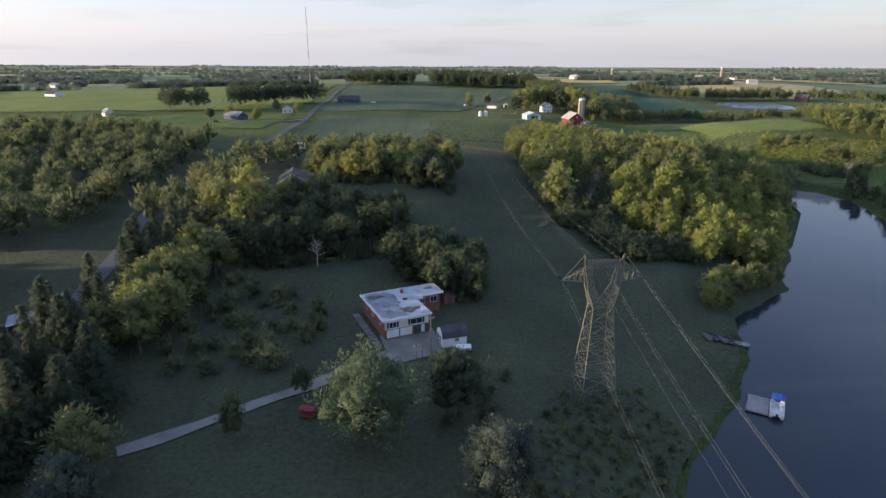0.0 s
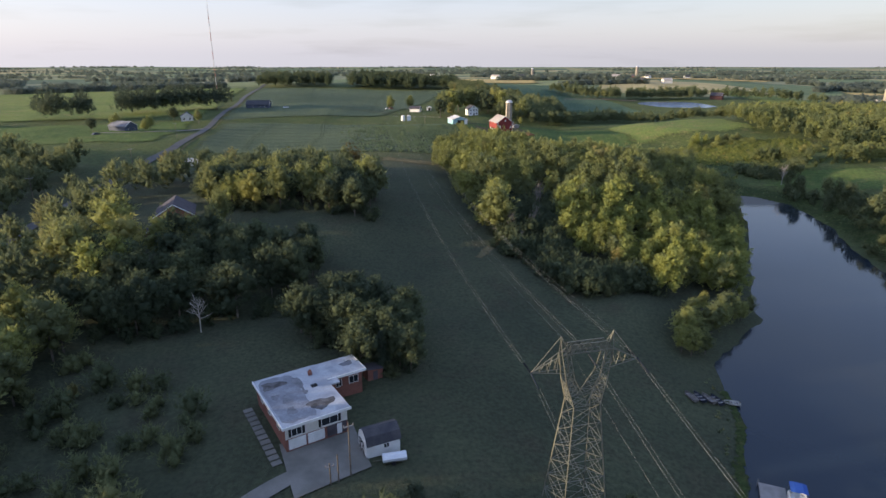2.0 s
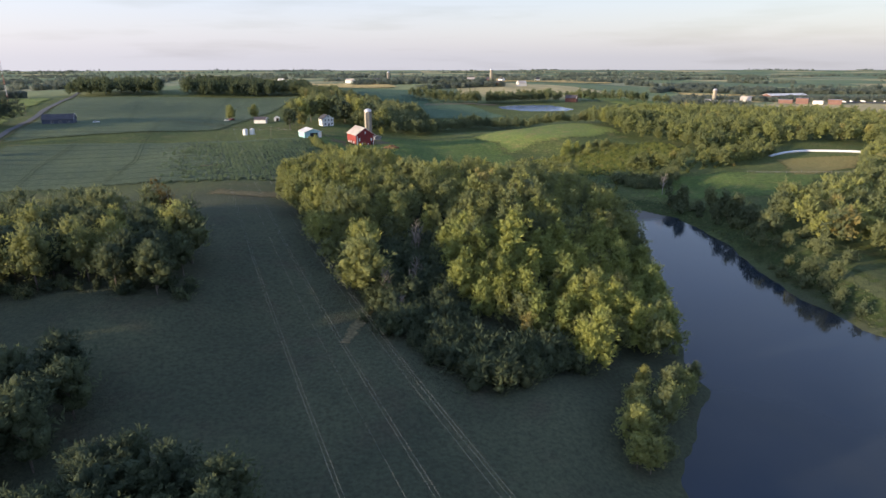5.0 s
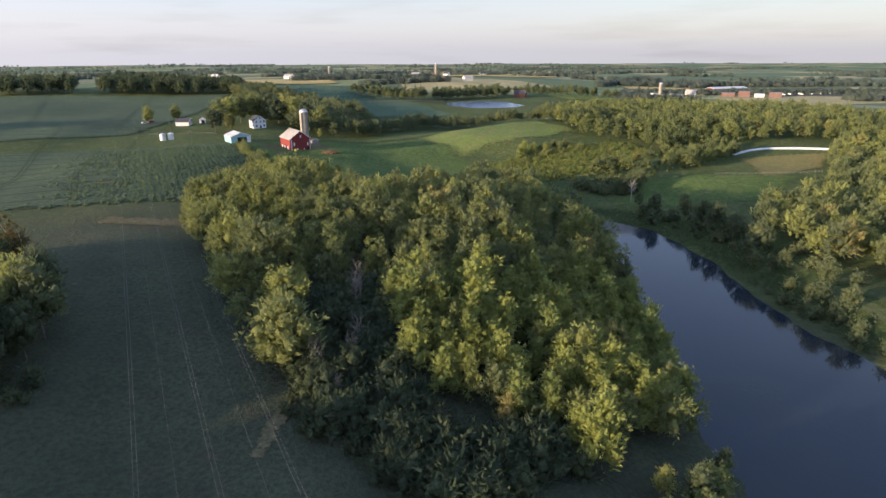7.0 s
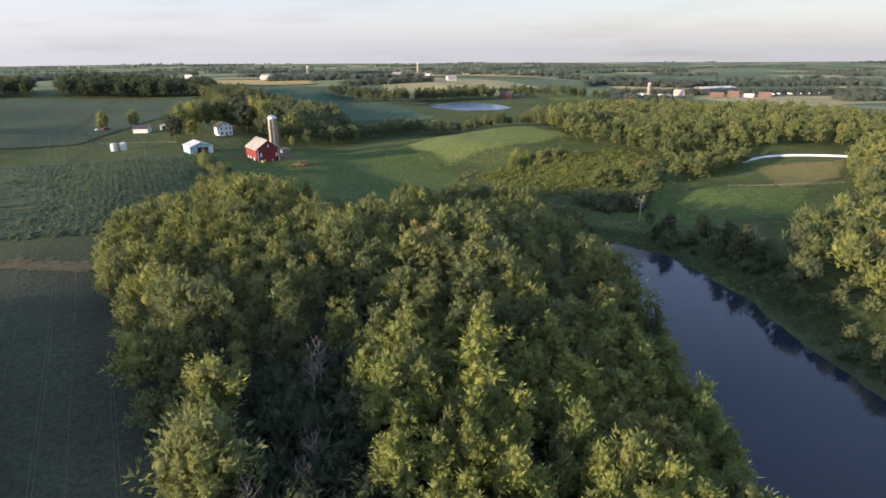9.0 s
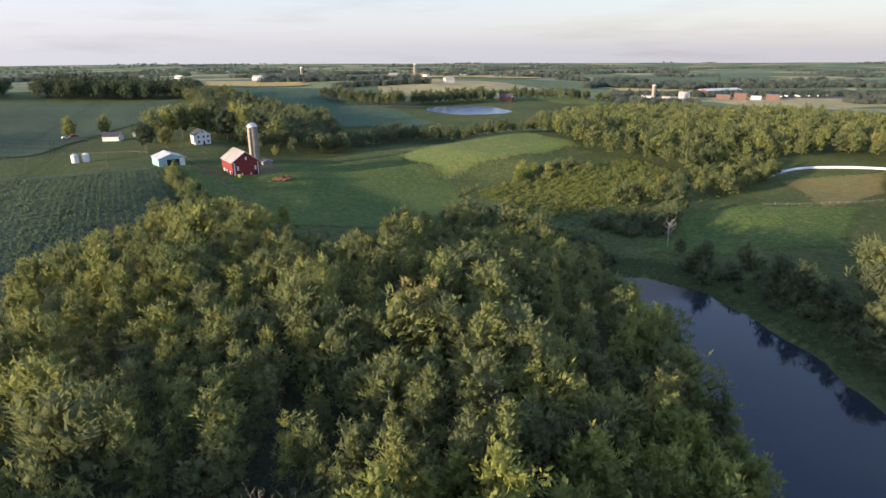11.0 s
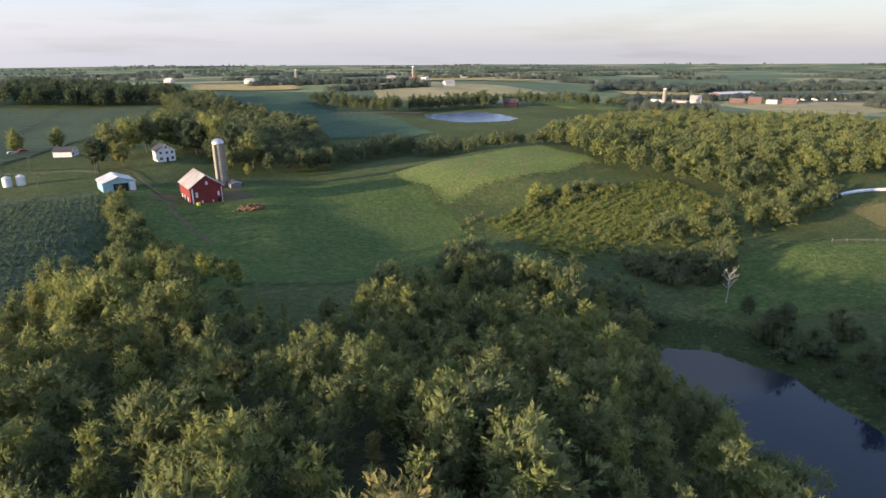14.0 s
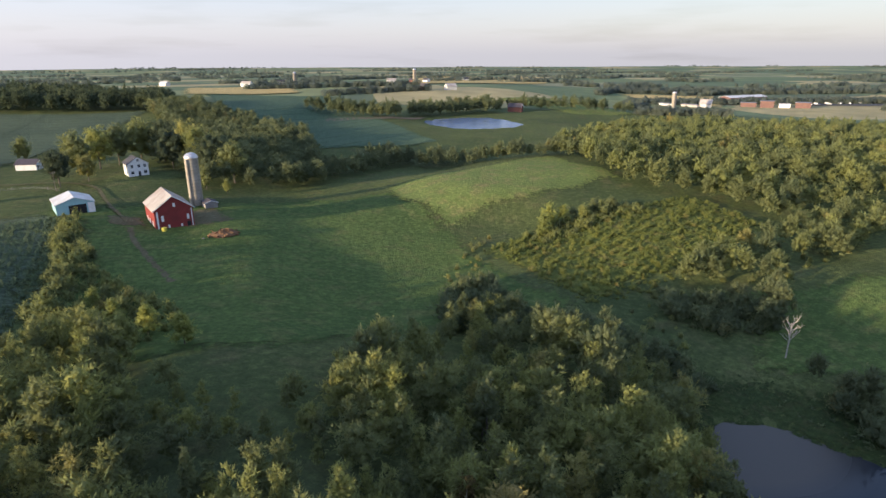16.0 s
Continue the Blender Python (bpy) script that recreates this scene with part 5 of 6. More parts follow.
# ---- buildings ----


def window(parent, x, z, w, h, y=0.0, face="front", frame_mat="white"):
    """A window with its frame and dark pane on a wall that faces -y (front) or -x (side)."""
    f, d = bmesh.new(), 0.06
    for a in ((-w / 2 - 0.08, -h / 2 - 0.08, w / 2 + 0.08, -h / 2), (-w / 2 - 0.08, h / 2, w / 2 + 0.08, h / 2 + 0.08), (-w / 2 - 0.08, -h / 2, -w / 2, h / 2), (w / 2, -h / 2, w / 2 + 0.08, h / 2), (-0.03, -h / 2, 0.03, h / 2)):
        box(f, a[0], -d, a[1], a[2], 0.02, a[3])
    p = boxes((-w / 2, -d * 0.5, -h / 2, w / 2, 0.02, h / 2))
    win = part("window", f, M[frame_mat], parent)
    pane = part("pane", p, M["glass"], win)
    win.matrix_basis = pose(x, y, z) if face == "front" else pose(y, x, z, 0, 0, -90) if face == "side" else pose(y, x, z, 0, 0, 90)
    return win


def gable(name, x, y, turn, w, l, eave, ridge, wall, roof, label, category, over=0.4, z=None, doors=(), wins=(), side_wins=(), trim="white", footing=0.6):
    """A building with a gable that faces -y, l long towards +y."""
    t = thing(name, x, y, turn, z, label, category)
    part("wall", prism(bmesh.new(), [(-w / 2, -footing), (w / 2, -footing), (w / 2, eave), (0, ridge), (-w / 2, eave)], 0, l), M[wall], t)
    s = (ridge - eave) / (w / 2)
    for sx in (-1, 1):
        e = sx * (w / 2 + over)
        o = [(0, ridge + 0.02), (e, eave - s * over + 0.02), (e, eave - s * over + 0.2), (0, ridge + 0.22)]
        part("roof_slope", prism(bmesh.new(), o, -over, l + over), M[roof], t)
        bm = bmesh.new()
        beam(bm, (0, -over - 0.03, ridge + 0.1), (e, -over - 0.03, eave - s * over + 0.1), 0.08, 0.24)
        part("bargeboard", bm, M[trim], t)
    for dx, dz, dw, dh, mat in doors:
        part("door", boxes((dx - dw / 2, -0.08, dz, dx + dw / 2, 0.03, dz + dh)), M[mat], t)
    for wx, wz, ww, wh in wins:
        window(t, wx, wz, ww, wh)
    for wy, wz, ww, wh in side_wins:
        window(t, wy, wz, ww, wh, -w / 2, "side")
    return t


def split_level_house():
    """Flat white roof in an L, cream upper storey over garage doors, brick sides."""
    X, Y, TURN_H = -11.2, 109.6, 25.0
    z = 10.35
    t = thing("house", X, Y, TURN_H, z, "two-storey brick house with a flat patched white roof and garages", "house")
    top = 14.45 - z
    part("wall", boxes((0.35, 0.35, -1.5, 10.3, 15.0, 1.9)), M["brick"], t, "red brick lower wall")
    part("upper_wall", boxes((0.33, 0.30, 1.9, 10.32, 15.02, top)), M["cream"], t, "cream siding upper wall")
    part("side_wall", boxes((0.28, 0.38, 1.0, 0.33, 15.0, top - 0.05)), M["brick"], t, "red brick side wall")
    part("wing_wall", boxes((10.3, 9.9, -1, 17.4, 14.9, top)), M["brick"], t, "brick wing wall")
    part("porch_wall", boxes((10.3, 8.2, -1, 11.8, 9.9, top - 0.4)), M["brick"], t)
    roof = boxes((-0.1, -0.25, top, 10.75, 15.45, top + 0.28), (10.75, 9.4, top, 17.9, 15.3, top + 0.28), (10.75, 7.7, top, 12.4, 9.4, top + 0.25))
    part("roof", roof, M["roof_white"], t, "flat roof with worn white coating")
    edge = boxes((-0.2, -0.37, top - 0.12, 10.85, -0.25, top + 0.34), (-0.22, -0.37, top - 0.12, -0.1, 15.5, top + 0.34), (10.75, 9.28, top - 0.12, 18.0, 9.4, top + 0.34), (17.9, 9.3, top - 0.12, 18.0, 15.4, top + 0.34))
    part("fascia", edge, M["white"], t)
    grey = bmesh.new()
    g = np.random.default_rng(9)
    rim = []
    for k in range(26):
        a = k * math.tau / 26
        px, py = 3.1 + 2.9 * max(-1, min(1, 1.35 * math.cos(a))) * g.uniform(0.9, 1.03), 7.6 + 7.2 * max(-1, min(1, 1.3 * math.sin(a))) * g.uniform(0.94, 1.02)
        rim.append(grey.verts.new((px, py, top + 0.284)))
    grey.faces.new(rim)
    part("worn_area", grey, M["roof_grey"], t, "grey area where the roof coating has worn")
    for cx, cy, rx, ry, seed in ((7.2, 3.2, 2.3, 1.6, 1), (2.4, 12.4, 2.4, 1.3, 2), (3.0, 7.0, 0.9, 1.5, 3), (2.6, 3.6, 0.8, 1.2, 4), (15.6, 12.8, 1.3, 0.9, 5), (6.2, 11.0, 0.8, 2.4, 6), (1.6, 8.6, 0.7, 0.9, 7), (6.3, 7.7, 0.5, 0.9, 8)):
        g = np.random.default_rng(seed)
        bm = bmesh.new()
        pts = []
        for k in range(14):
            a, r = k * math.tau / 14, g.uniform(0.75, 1.1)
            r *= 1 + 0.18 * math.sin(3 * a + seed)
            pts.append(bm.verts.new((cx + rx * r * math.cos(a), cy + ry * r * math.sin(a), top + 0.286 + 0.001 * seed)))
        bm.faces.new(pts)
        part("bare_patch", bm, M["roof_patch" if seed in (1, 2) else "roof_dim"], t, "dark bare patch in the roof coating")
    part("chimney", drum(boxes((8.6, 12.2, top + 0.2, 9.2, 12.8, top + 1.0)), 8.9, 12.5, top + 1.0, top + 1.3, 0.14), M["brick"], t)
    part("roof_hatch", boxes((7.7, 8.3, top + 0.2, 8.7, 9.1, top + 0.45), bevel=0.03), M["dark"], t, "dark square roof hatch")
    for x0 in (0.75, 3.75):
        d = part("garage_door", boxes((x0, 0.24, 0.02, x0 + 2.7, 0.36, 1.75)), M["white"], t, "white sectional garage door")
        for k in range(4):
            part("panel", boxes((x0 + 0.06, 0.2, 0.04 + 0.42 * k, x0 + 2.64, 0.25, 0.42 + 0.42 * k)), M["white"], d)
    # No recess is cut: a flat panel carries its shade as dark brown.
    part("entry", boxes((6.9, 0.22, 0.0, 10.1, 0.37, 1.85)), M["brown_roof"], t, "flat brown panel standing for the shaded entry recess")
    part("entry_door", boxes((8.5, 0.16, 0.0, 9.3, 0.26, 1.8)), M["white"], t)
    for wx, ww in ((2.1, 1.5), (7.4, 2.6)):
        window(t, wx, top - 1.25, ww, 1.2, 0.3)
        for s in (-1, 1):
            c = wx + s * (ww / 2 + 0.32)
            part("shutter", boxes((c - 0.2, 0.22, top - 1.9, c + 0.2, 0.3, top - 0.6)), M["dark"], t)
    for wy in (3.5, 8.0, 12.0):
        window(t, wy, top - 1.3, 1.3, 1.1, 0.28, "side")
    for wx, ww in ((13.0, 1.0), (15.8, 1.6)):
        window(t, wx, top - 1.4, ww, 1.3, 9.9)
    # stepping slabs beside the brick wall
    for k in range(12):
        c = pose(X, Y, z, 0, 0, TURN_H) @ Vector((-1.7, -1.0 + 1.35 * k, 0))
        zz = hz_at(c.x, c.y)
        s = part("paving_slab", boxes((-0.75, -0.55, 0.05, 0.75, 0.55, 0.2), bevel=0.03), M["concrete"], None)
        s.matrix_world = pose(c.x, c.y, zz, 0, 0, TURN_H + rng.uniform(-4, 4))
        tagged(s, "pale concrete slab in the walk beside the house", "paving slab", "slabs of the walk")


split_level_house()


def red_shed(x, y):
    t = thing("tool_shed", x, y, 25, None, "small dark red wooden lean-to shed against the brick house", "shed")
    part("wall", prism(bmesh.new(), [(-1.5, -0.5), (1.5, -0.5), (1.5, 1.9), (-1.5, 2.4)], 0, 2.4), M["brick"], t)
    part("roof", prism(bmesh.new(), [(-1.65, 2.43), (1.7, 1.87), (1.7, 1.97), (-1.65, 2.53)], -0.2, 2.6), M["brown_roof"], t)
    part("door", boxes((-0.45, -0.06, 0.0, 0.45, 0.02, 1.8)), M["brown_roof"], t)


red_shed(2.8, 130.0)


def garden_shed():
    t = thing("garden_shed", 0.3, 109.5, -72, None, "white garden shed with a dark gambrel roof", "shed")
    o = [(-1.9, -0.4), (1.9, -0.4), (1.9, 2.0), (1.35, 3.1), (0, 3.75), (-1.35, 3.1), (-1.9, 2.0)]
    part("wall", prism(bmesh.new(), o, 0, 5.4), M["white"], t)
    for a, b in (((-2.05, 1.9), (-1.4, 3.15)), ((-1.4, 3.15), (0, 3.82)), ((0, 3.82), (1.4, 3.15)), ((1.4, 3.15), (2.05, 1.9))):
        part("roof_slope", prism(bmesh.new(), [a, b, (b[0] * 1.03, b[1] + 0.1), (a[0] * 1.03, a[1] + 0.1)], 0.05, 5.6), M["dark_roof"], t)
    d = part("double_door", boxes((-1.0, -0.08, 0.0, 1.0, 0.02, 2.1)), M["white"], t)
    bm = bmesh.new()
    for s in (-1, 1):
        for a, b in (((0, 0), (s, 0)), ((s, 0), (s, 2.1)), ((0, 2.1), (s, 2.1)), ((0, 0), (s, 2.1)), ((0, 2.1), (s, 0))):
            beam(bm, (a[0], -0.1, a[1]), (b[0], -0.1, b[1]), 0.09, 0.05)
    part("door_trim", bm, M["dark"], d, "dark cross-braced door trim")
    window(t, 3.2, 1.4, 0.8, 0.7, 1.9, "east")


garden_shed()


def barn():
    t = gable("barn", 102.3, 445.5, 7, 11.9, 16, 6.4, 10.6, "barn_red", "barn_roof", "red wooden barn with white trim and a pale metal roof", "barn", 0.5,
              doors=[(-5.1, -0.3, 0.5, 6.3, "white"), (5.45, -0.3, 0.3, 6.2, "white"), (0.3, 7.0, 0.75, 1.3, "white"), (-3.6, 2.6, 0.8, 1.9, "white"), (4.2, 2.4, 0.7, 1.7, "white"), (-1.9, 0.3, 0.6, 1.0, "white"), (2.0, 0.2, 0.5, 0.9, "white"), (4.3, -0.3, 1.2, 1.9, "dark")])
    bm = bmesh.new()
    for k in range(28):
        x = -5.6 + 11.2 * k / 27
        hgt = 6.2 + (5.7 - abs(x)) / 5.7 * 4.0 - 0.1
        box(bm, x - 0.02, -0.035, 0, x + 0.02, 0.01, hgt + 0.1)
    part("batten", bm, M["barn_red"], t)
    for k in range(9):
        for s in (-1, 1):
            bm = bmesh.new()
            y = 0.2 + 15.6 * k / 8
            beam(bm, (s * 0.1, y, 10.80), (s * 6.4, y, 6.36), 0.06, 0.05)
            part("roof_seam", bm, M["barn_roof"], t)
    for yy in (4, 9, 13):
        part("side_door", boxes((-6.02, yy - 0.7, 0.0, -5.93, yy + 0.7, 2.2)), M["white"], t)
    lean = gable("lean_to", 116.6, 468.0, 7, 4.5, 5.0, 2.0, 2.8, "wood_grey", "brown_roof", "low grey feed shed at the silo's foot", "shed", 0.3)


barn()


def silo(x, y, r, h, label, mat="silo"):
    t = thing("silo", x, y, 0, None, label, "silo")
    part("shell", drum(bmesh.new(), 0, 0, -0.6, h, r, r, 32), M[mat], t)
    for k in range(14):
        z = h * (k + 0.5) / 14
        part("hoop", drum(bmesh.new(), 0, 0, z, z + 0.07, r + 0.035, r + 0.035, 32), M["steel"], t)
    bm = bmesh.new()
    bmesh.ops.create_uvsphere(bm, u_segments=24, v_segments=10, radius=r * 1.04, matrix=Matrix.Translation((0, 0, h)) @ Matrix.Diagonal((1, 1, 0.72, 1)))
    bmesh.ops.delete(bm, geom=[v for v in bm.verts if v.co.z < h - 0.05], context="VERTS")
    part("dome", bm, M["dome"], t, "shiny metal dome with rust")
    part("chute", drum(bmesh.new(), -r * 0.75, -r * 0.8, 0, h - 0.4, 0.45, 0.45, 12), M[mat], t)
    part("ladder", boxes((r * 0.6 - 0.2, -r * 0.86, 1, r * 0.6 - 0.15, -r * 0.82, h), (r * 0.6 + 0.15, -r * 0.86, 1, r * 0.6 + 0.2, -r * 0.82, h)), M["steel"], t)


silo(112.3, 475.5, 2.45, 17.8, "tall pale concrete stave silo with a metal dome")
# The open bay is a flat panel whose dark colour is the inside's shade.
shed_t = gable("machine_shed", 73.8, 467.5, 10, 11.3, 12, 3.6, 5.6, "teal", "tin", "teal and white metal machine shed, its open front a dark panel", "shed", 0.35,
               doors=[(0.6, 0.0, 5.2, 3.1, "dark"), (-4.2, 0.0, 2.6, 3.4, "teal"), (4.7, 0.0, 2.0, 3.4, "white")])
for k in range(8):
    for s in (-1, 1):
        bm = bmesh.new()
        beam(bm, (s * 0.1, 0.3 + 11.4 * k / 7, 5.78), (s * 6.0, 0.3 + 11.4 * k / 7, 3.72), 0.07, 0.05)
        part("roof_rib", bm, M["tin"], shed_t)
gable("farmhouse", 95.3, 528, 12, 8.0, 9, 5.2, 7.9, "white", "dark_roof", "white two-storey farmhouse with a dark roof", "house", 0.4,
      doors=[(0.2, 0, 1.0, 2.0, "dark")], wins=[(-2.6, 4.3, 1.0, 1.3), (0.2, 4.3, 1.0, 1.3), (2.6, 4.3, 1.0, 1.3), (-2.6, 1.6, 1.2, 1.3), (2.6, 1.6, 1.2, 1.3), (0, 6.8, 0.8, 0.9)], side_wins=[(3, 4.2, 1, 1.3), (7, 4.2, 1, 1.3), (3, 1.5, 1, 1.3)])
gable("bungalow", 55, 573, 70, 8, 9, 2.8, 4.6, "white", "brown_roof", "low white farm bungalow behind the lane", "house", 0.4, wins=[(-2.5, 1.5, 1.2, 1.1), (2, 1.5, 1.2, 1.1)])
gable("white_outbuilding", 63.5, 581, -10, 4, 5, 2.4, 3.6, "white", "tin", "small white outbuilding in the farm yard", "shed", 0.3, doors=[(0.5, 0, 2.2, 2.4, "dark")])
gable("long_blue_house", -76, 572, 88, 11, 19, 3.3, 6.4, "slate_blue", "dark_roof", "long dark blue house in the middle of the field", "house", 0.5, side_wins=[(3, 1.5, 1.4, 1.2), (8, 1.5, 1.8, 1.2), (13, 1.5, 1.4, 1.2)])
gable("brick_house", -50.3, 199.0, 12, 9.6, 11.5, 5.4, 8.4, "brick", "brown_roof", "red brick house with a brown shingle roof", "house", 0.5, wins=[(-2.4, 3.8, 1.2, 1.3), (2.4, 3.8, 1.2, 1.3)], side_wins=[(3, 3.4, 1.4, 1.3), (8, 3.4, 1.4, 1.3)])
gable("brick_wing", -53.6, 192.5, 12, 5.2, 6.4, 2.7, 4.4, "brick", "brown_roof", "lower brick wing with a shingle roof", "house wing", 0.4, wins=[(0, 1.5, 1.4, 1.1)])
gable("white_camper", -69.5, 308, 80, 3.0, 8.0, 2.6, 2.9, "white", "tin", "white camper parked behind the hedge", "camper", 0.1, side_wins=[(2, 1.6, 1.0, 0.6), (5, 1.6, 1.0, 0.6)])
gable("neighbour_house", -148, 188, 80, 8, 14, 3.0, 5.0, "white", "tin", "low house with a pale metal roof among trees", "house", 0.4)
gable("neighbour_brick_house", -140, 163, 75, 8, 13, 3.0, 5.2, "brick", "brown_roof", "brick bungalow with a brown roof among trees", "house", 0.4)
# The near-black walls stand for the shade under the carport roof.
gable("carport", -84, 107, 30, 4.4, 5.2, 2.3, 2.6, "dark", "roof_grey", "carport with a pale grey roof beside the road", "carport", 0.3)
for hx_, hy_, hw, hl, tr, wl, rf in ((-139, 424, 9, 14, 60, "slate_blue", "roof_dim"), (-123, 488, 8, 11, 15, "cream", "dark_roof"), (-252, 460, 7, 10, 40, "cream", "roof_grey"), (-290, 330, 10, 16, 80, "brick", "brown_roof"), (-400, 640, 10, 15, 70, "white", "dark_roof"), (-560, 900, 12, 20, 60, "cream", "roof_grey")):
    gable("country_house", hx_, hy_, tr, hw, hl, 3.2, 5.8, wl, rf, "small country house among trees by the road", "house", 0.4, wins=[(-2, 1.6, 1.2, 1.2), (2, 1.6, 1.2, 1.2)])
gable("far_barn", 822, 806, 35, 11, 15, 5.0, 11.0, "cream", "barn_roof", "cream gambrel barn far off", "barn", 0.5, doors=[(0, 0, 4, 4, "wood_grey")])
silo(738, 799, 2.8, 22, "pale far silo beside the long sheds")
for fx, fy, tr, fw, fl, fh, rise, wl, rf, lb in ((893, 840, -96, 22, 74, 9, 2.5, "rust_brick", "tin", "long brick hall with a pale roof far off"), (872, 797, -146, 12, 20, 6, 0.4, "rust_brick", "roof_grey", "low flat-roofed brick factory far off"),
                                                 (885, 776, -146, 18, 17, 8.5, 0.4, "rust_brick", "roof_dim", "tall brick factory block with a flat roof"), (898, 757, -146, 14, 14, 5.5, 0.4, "cream", "roof_grey", "pale low annex of the far factory"), (910, 741, -146, 16, 18, 7.5, 0.4, "rust_brick", "roof_grey", "brick factory block with a flat roof"),
                                                 (790, 868, -178, 6, 22, 3, 0.8, "cream", "roof_grey", "long low pale poultry shed far off"), (806, 842, -176, 6, 26, 3, 0.8, "barn_roof", "roof_grey", "long low tan shed far off")):
    gable("factory_shed" if fh > 4 else "long_shed", fx, fy, tr, fw, fl, fh, fh + rise, wl, rf, lb, "factory" if fh > 4 else "shed", 0.4, side_wins=[(3 + 4.5 * k, fh * 0.55, 2.2, 1.6) for k in range(int((fl - 4) / 4.5))] if fh > 4 else ())


def far_van(x, y, turn, mat, l):
    t = thing("van", x, y, turn, hz_at(x, y) + 0.6, "parked " + mat + " van on the far lot", "van")
    part("body", boxes((-1.0, -l, 0.5, 1.0, l, 2.3), bevel=0.12), M[mat], t)
    part("cab", boxes((-0.95, l, 0.5, 0.95, l + 1.4, 1.7), bevel=0.25), M[mat], t)
    for wy in (-l * 0.7, l * 0.9):
        for s in (-1, 1):
            part("wheel", boxes((s * 0.9 - 0.14, wy - 0.36, 0, s * 0.9 + 0.14, wy + 0.36, 0.72), bevel=0.1), M["dark"], t)


for k in range(26):
    far_van(960 + 6.0 * k + float(rng.uniform(-1.5, 1.5)), 752 - 1.4 * k + (k % 3) * 9, 140 + float(rng.uniform(-25, 25)), ("white", "cream", "white", "slate_blue", "white")[k % 5], float(rng.uniform(1.6, 3.6)))
for fx, fy, fw, fl, wl, rf in ((300, 1330, 10, 18, "white", "barn_roof"), (370, 1380, 9, 13, "cream", "dark_roof"), (520, 1000, 10, 15, "cream", "barn_roof"), (480, 1010, 8, 12, "brick", "brown_roof"), (455, 745, 9, 14, "brick", "brown_roof"), (560, 1300, 10, 16, "cream", "barn_roof"), (600, 1290, 10, 15, "brick", "brown_roof"), (180, 1500, 10, 20, "cream", "tin"), (840, 1500, 10, 18, "white", "dark_roof"), (640, 1320, 9, 12, "white", "dark_roof")):
    gable("distant_farm_building", fx, fy, float(rng.uniform(0, 90)), fw, fl, 5, 8.5, wl, rf, "distant farm building among fields", "farm building", 0.4)
silo(585, 1270, 3, 24, "far silo above a farmstead")
silo(400, 1420, 3, 20, "far silo on the horizon")


def mast():
    x, y = -157, 742
    z = hz_at(x, y)
    t = thing("radio_mast", x, y, 20, z, "tall slender red and white lattice radio mast", "radio mast")
    top, n = 119 - z, 10
    for k in range(n):
        z0, z1 = top * k / n, top * (k + 1) / n
        bm = bmesh.new()
        c = [Vector((0.5 * math.cos(a), 0.5 * math.sin(a), 0)) for a in (0.3, 0.3 + math.tau / 3, 0.3 + 2 * math.tau / 3)]
        for i in range(3):
            a, b = c[i], c[(i + 1) % 3]
            beam(bm, a + Vector((0, 0, z0)), a + Vector((0, 0, z1)), 0.09)
            lattice(bm, a + Vector((0, 0, z0)), a + Vector((0, 0, z1)), b + Vector((0, 0, z0)), b + Vector((0, 0, z1)), 5, 0.045)
        part("section", bm, M["mast_red" if k % 2 == 0 else "mast_white"], t)
    part("aerial", drum(bmesh.new(), 0, 0, top, top + 5, 0.12, 0.05, 8), M["mast_white"], t)


mast()

# ---- shore: dock, boats ----


def dock():
    t = thing("floating_dock", 64.4, 101.2, -30, 0.0, "grey plank floating dock at the shore", "dock")
    for k in range(32):
        part("plank", boxes((-1.95, -3.2 + 0.2 * k, 0.42, 1.95, -3.02 + 0.2 * k, 0.5)), M["wood_grey"], t)
    part("frame", boxes((-1.95, -3.2, 0.18, 1.95, -3.05, 0.42), (-1.95, 3.05, 0.18, 1.95, 3.2, 0.42), (-1.95, -3.05, 0.18, -1.8, 3.05, 0.42), (1.8, -3.05, 0.18, 1.95, 3.05, 0.42)), M["wood_grey"], t)
    for sx in (-1.3, 1.3):
        part("float", boxes((sx - 0.45, -3.0, -0.2, sx + 0.45, 3.0, 0.2), bevel=0.08), M["dark"], t)
    for px, py in ((-2.05, 3.0), (-2.05, -3.0)):
        part("post", drum(bmesh.new(), px, py, -1.2, 1.2, 0.07, 0.07, 8), M["wood_grey"], t)


dock()


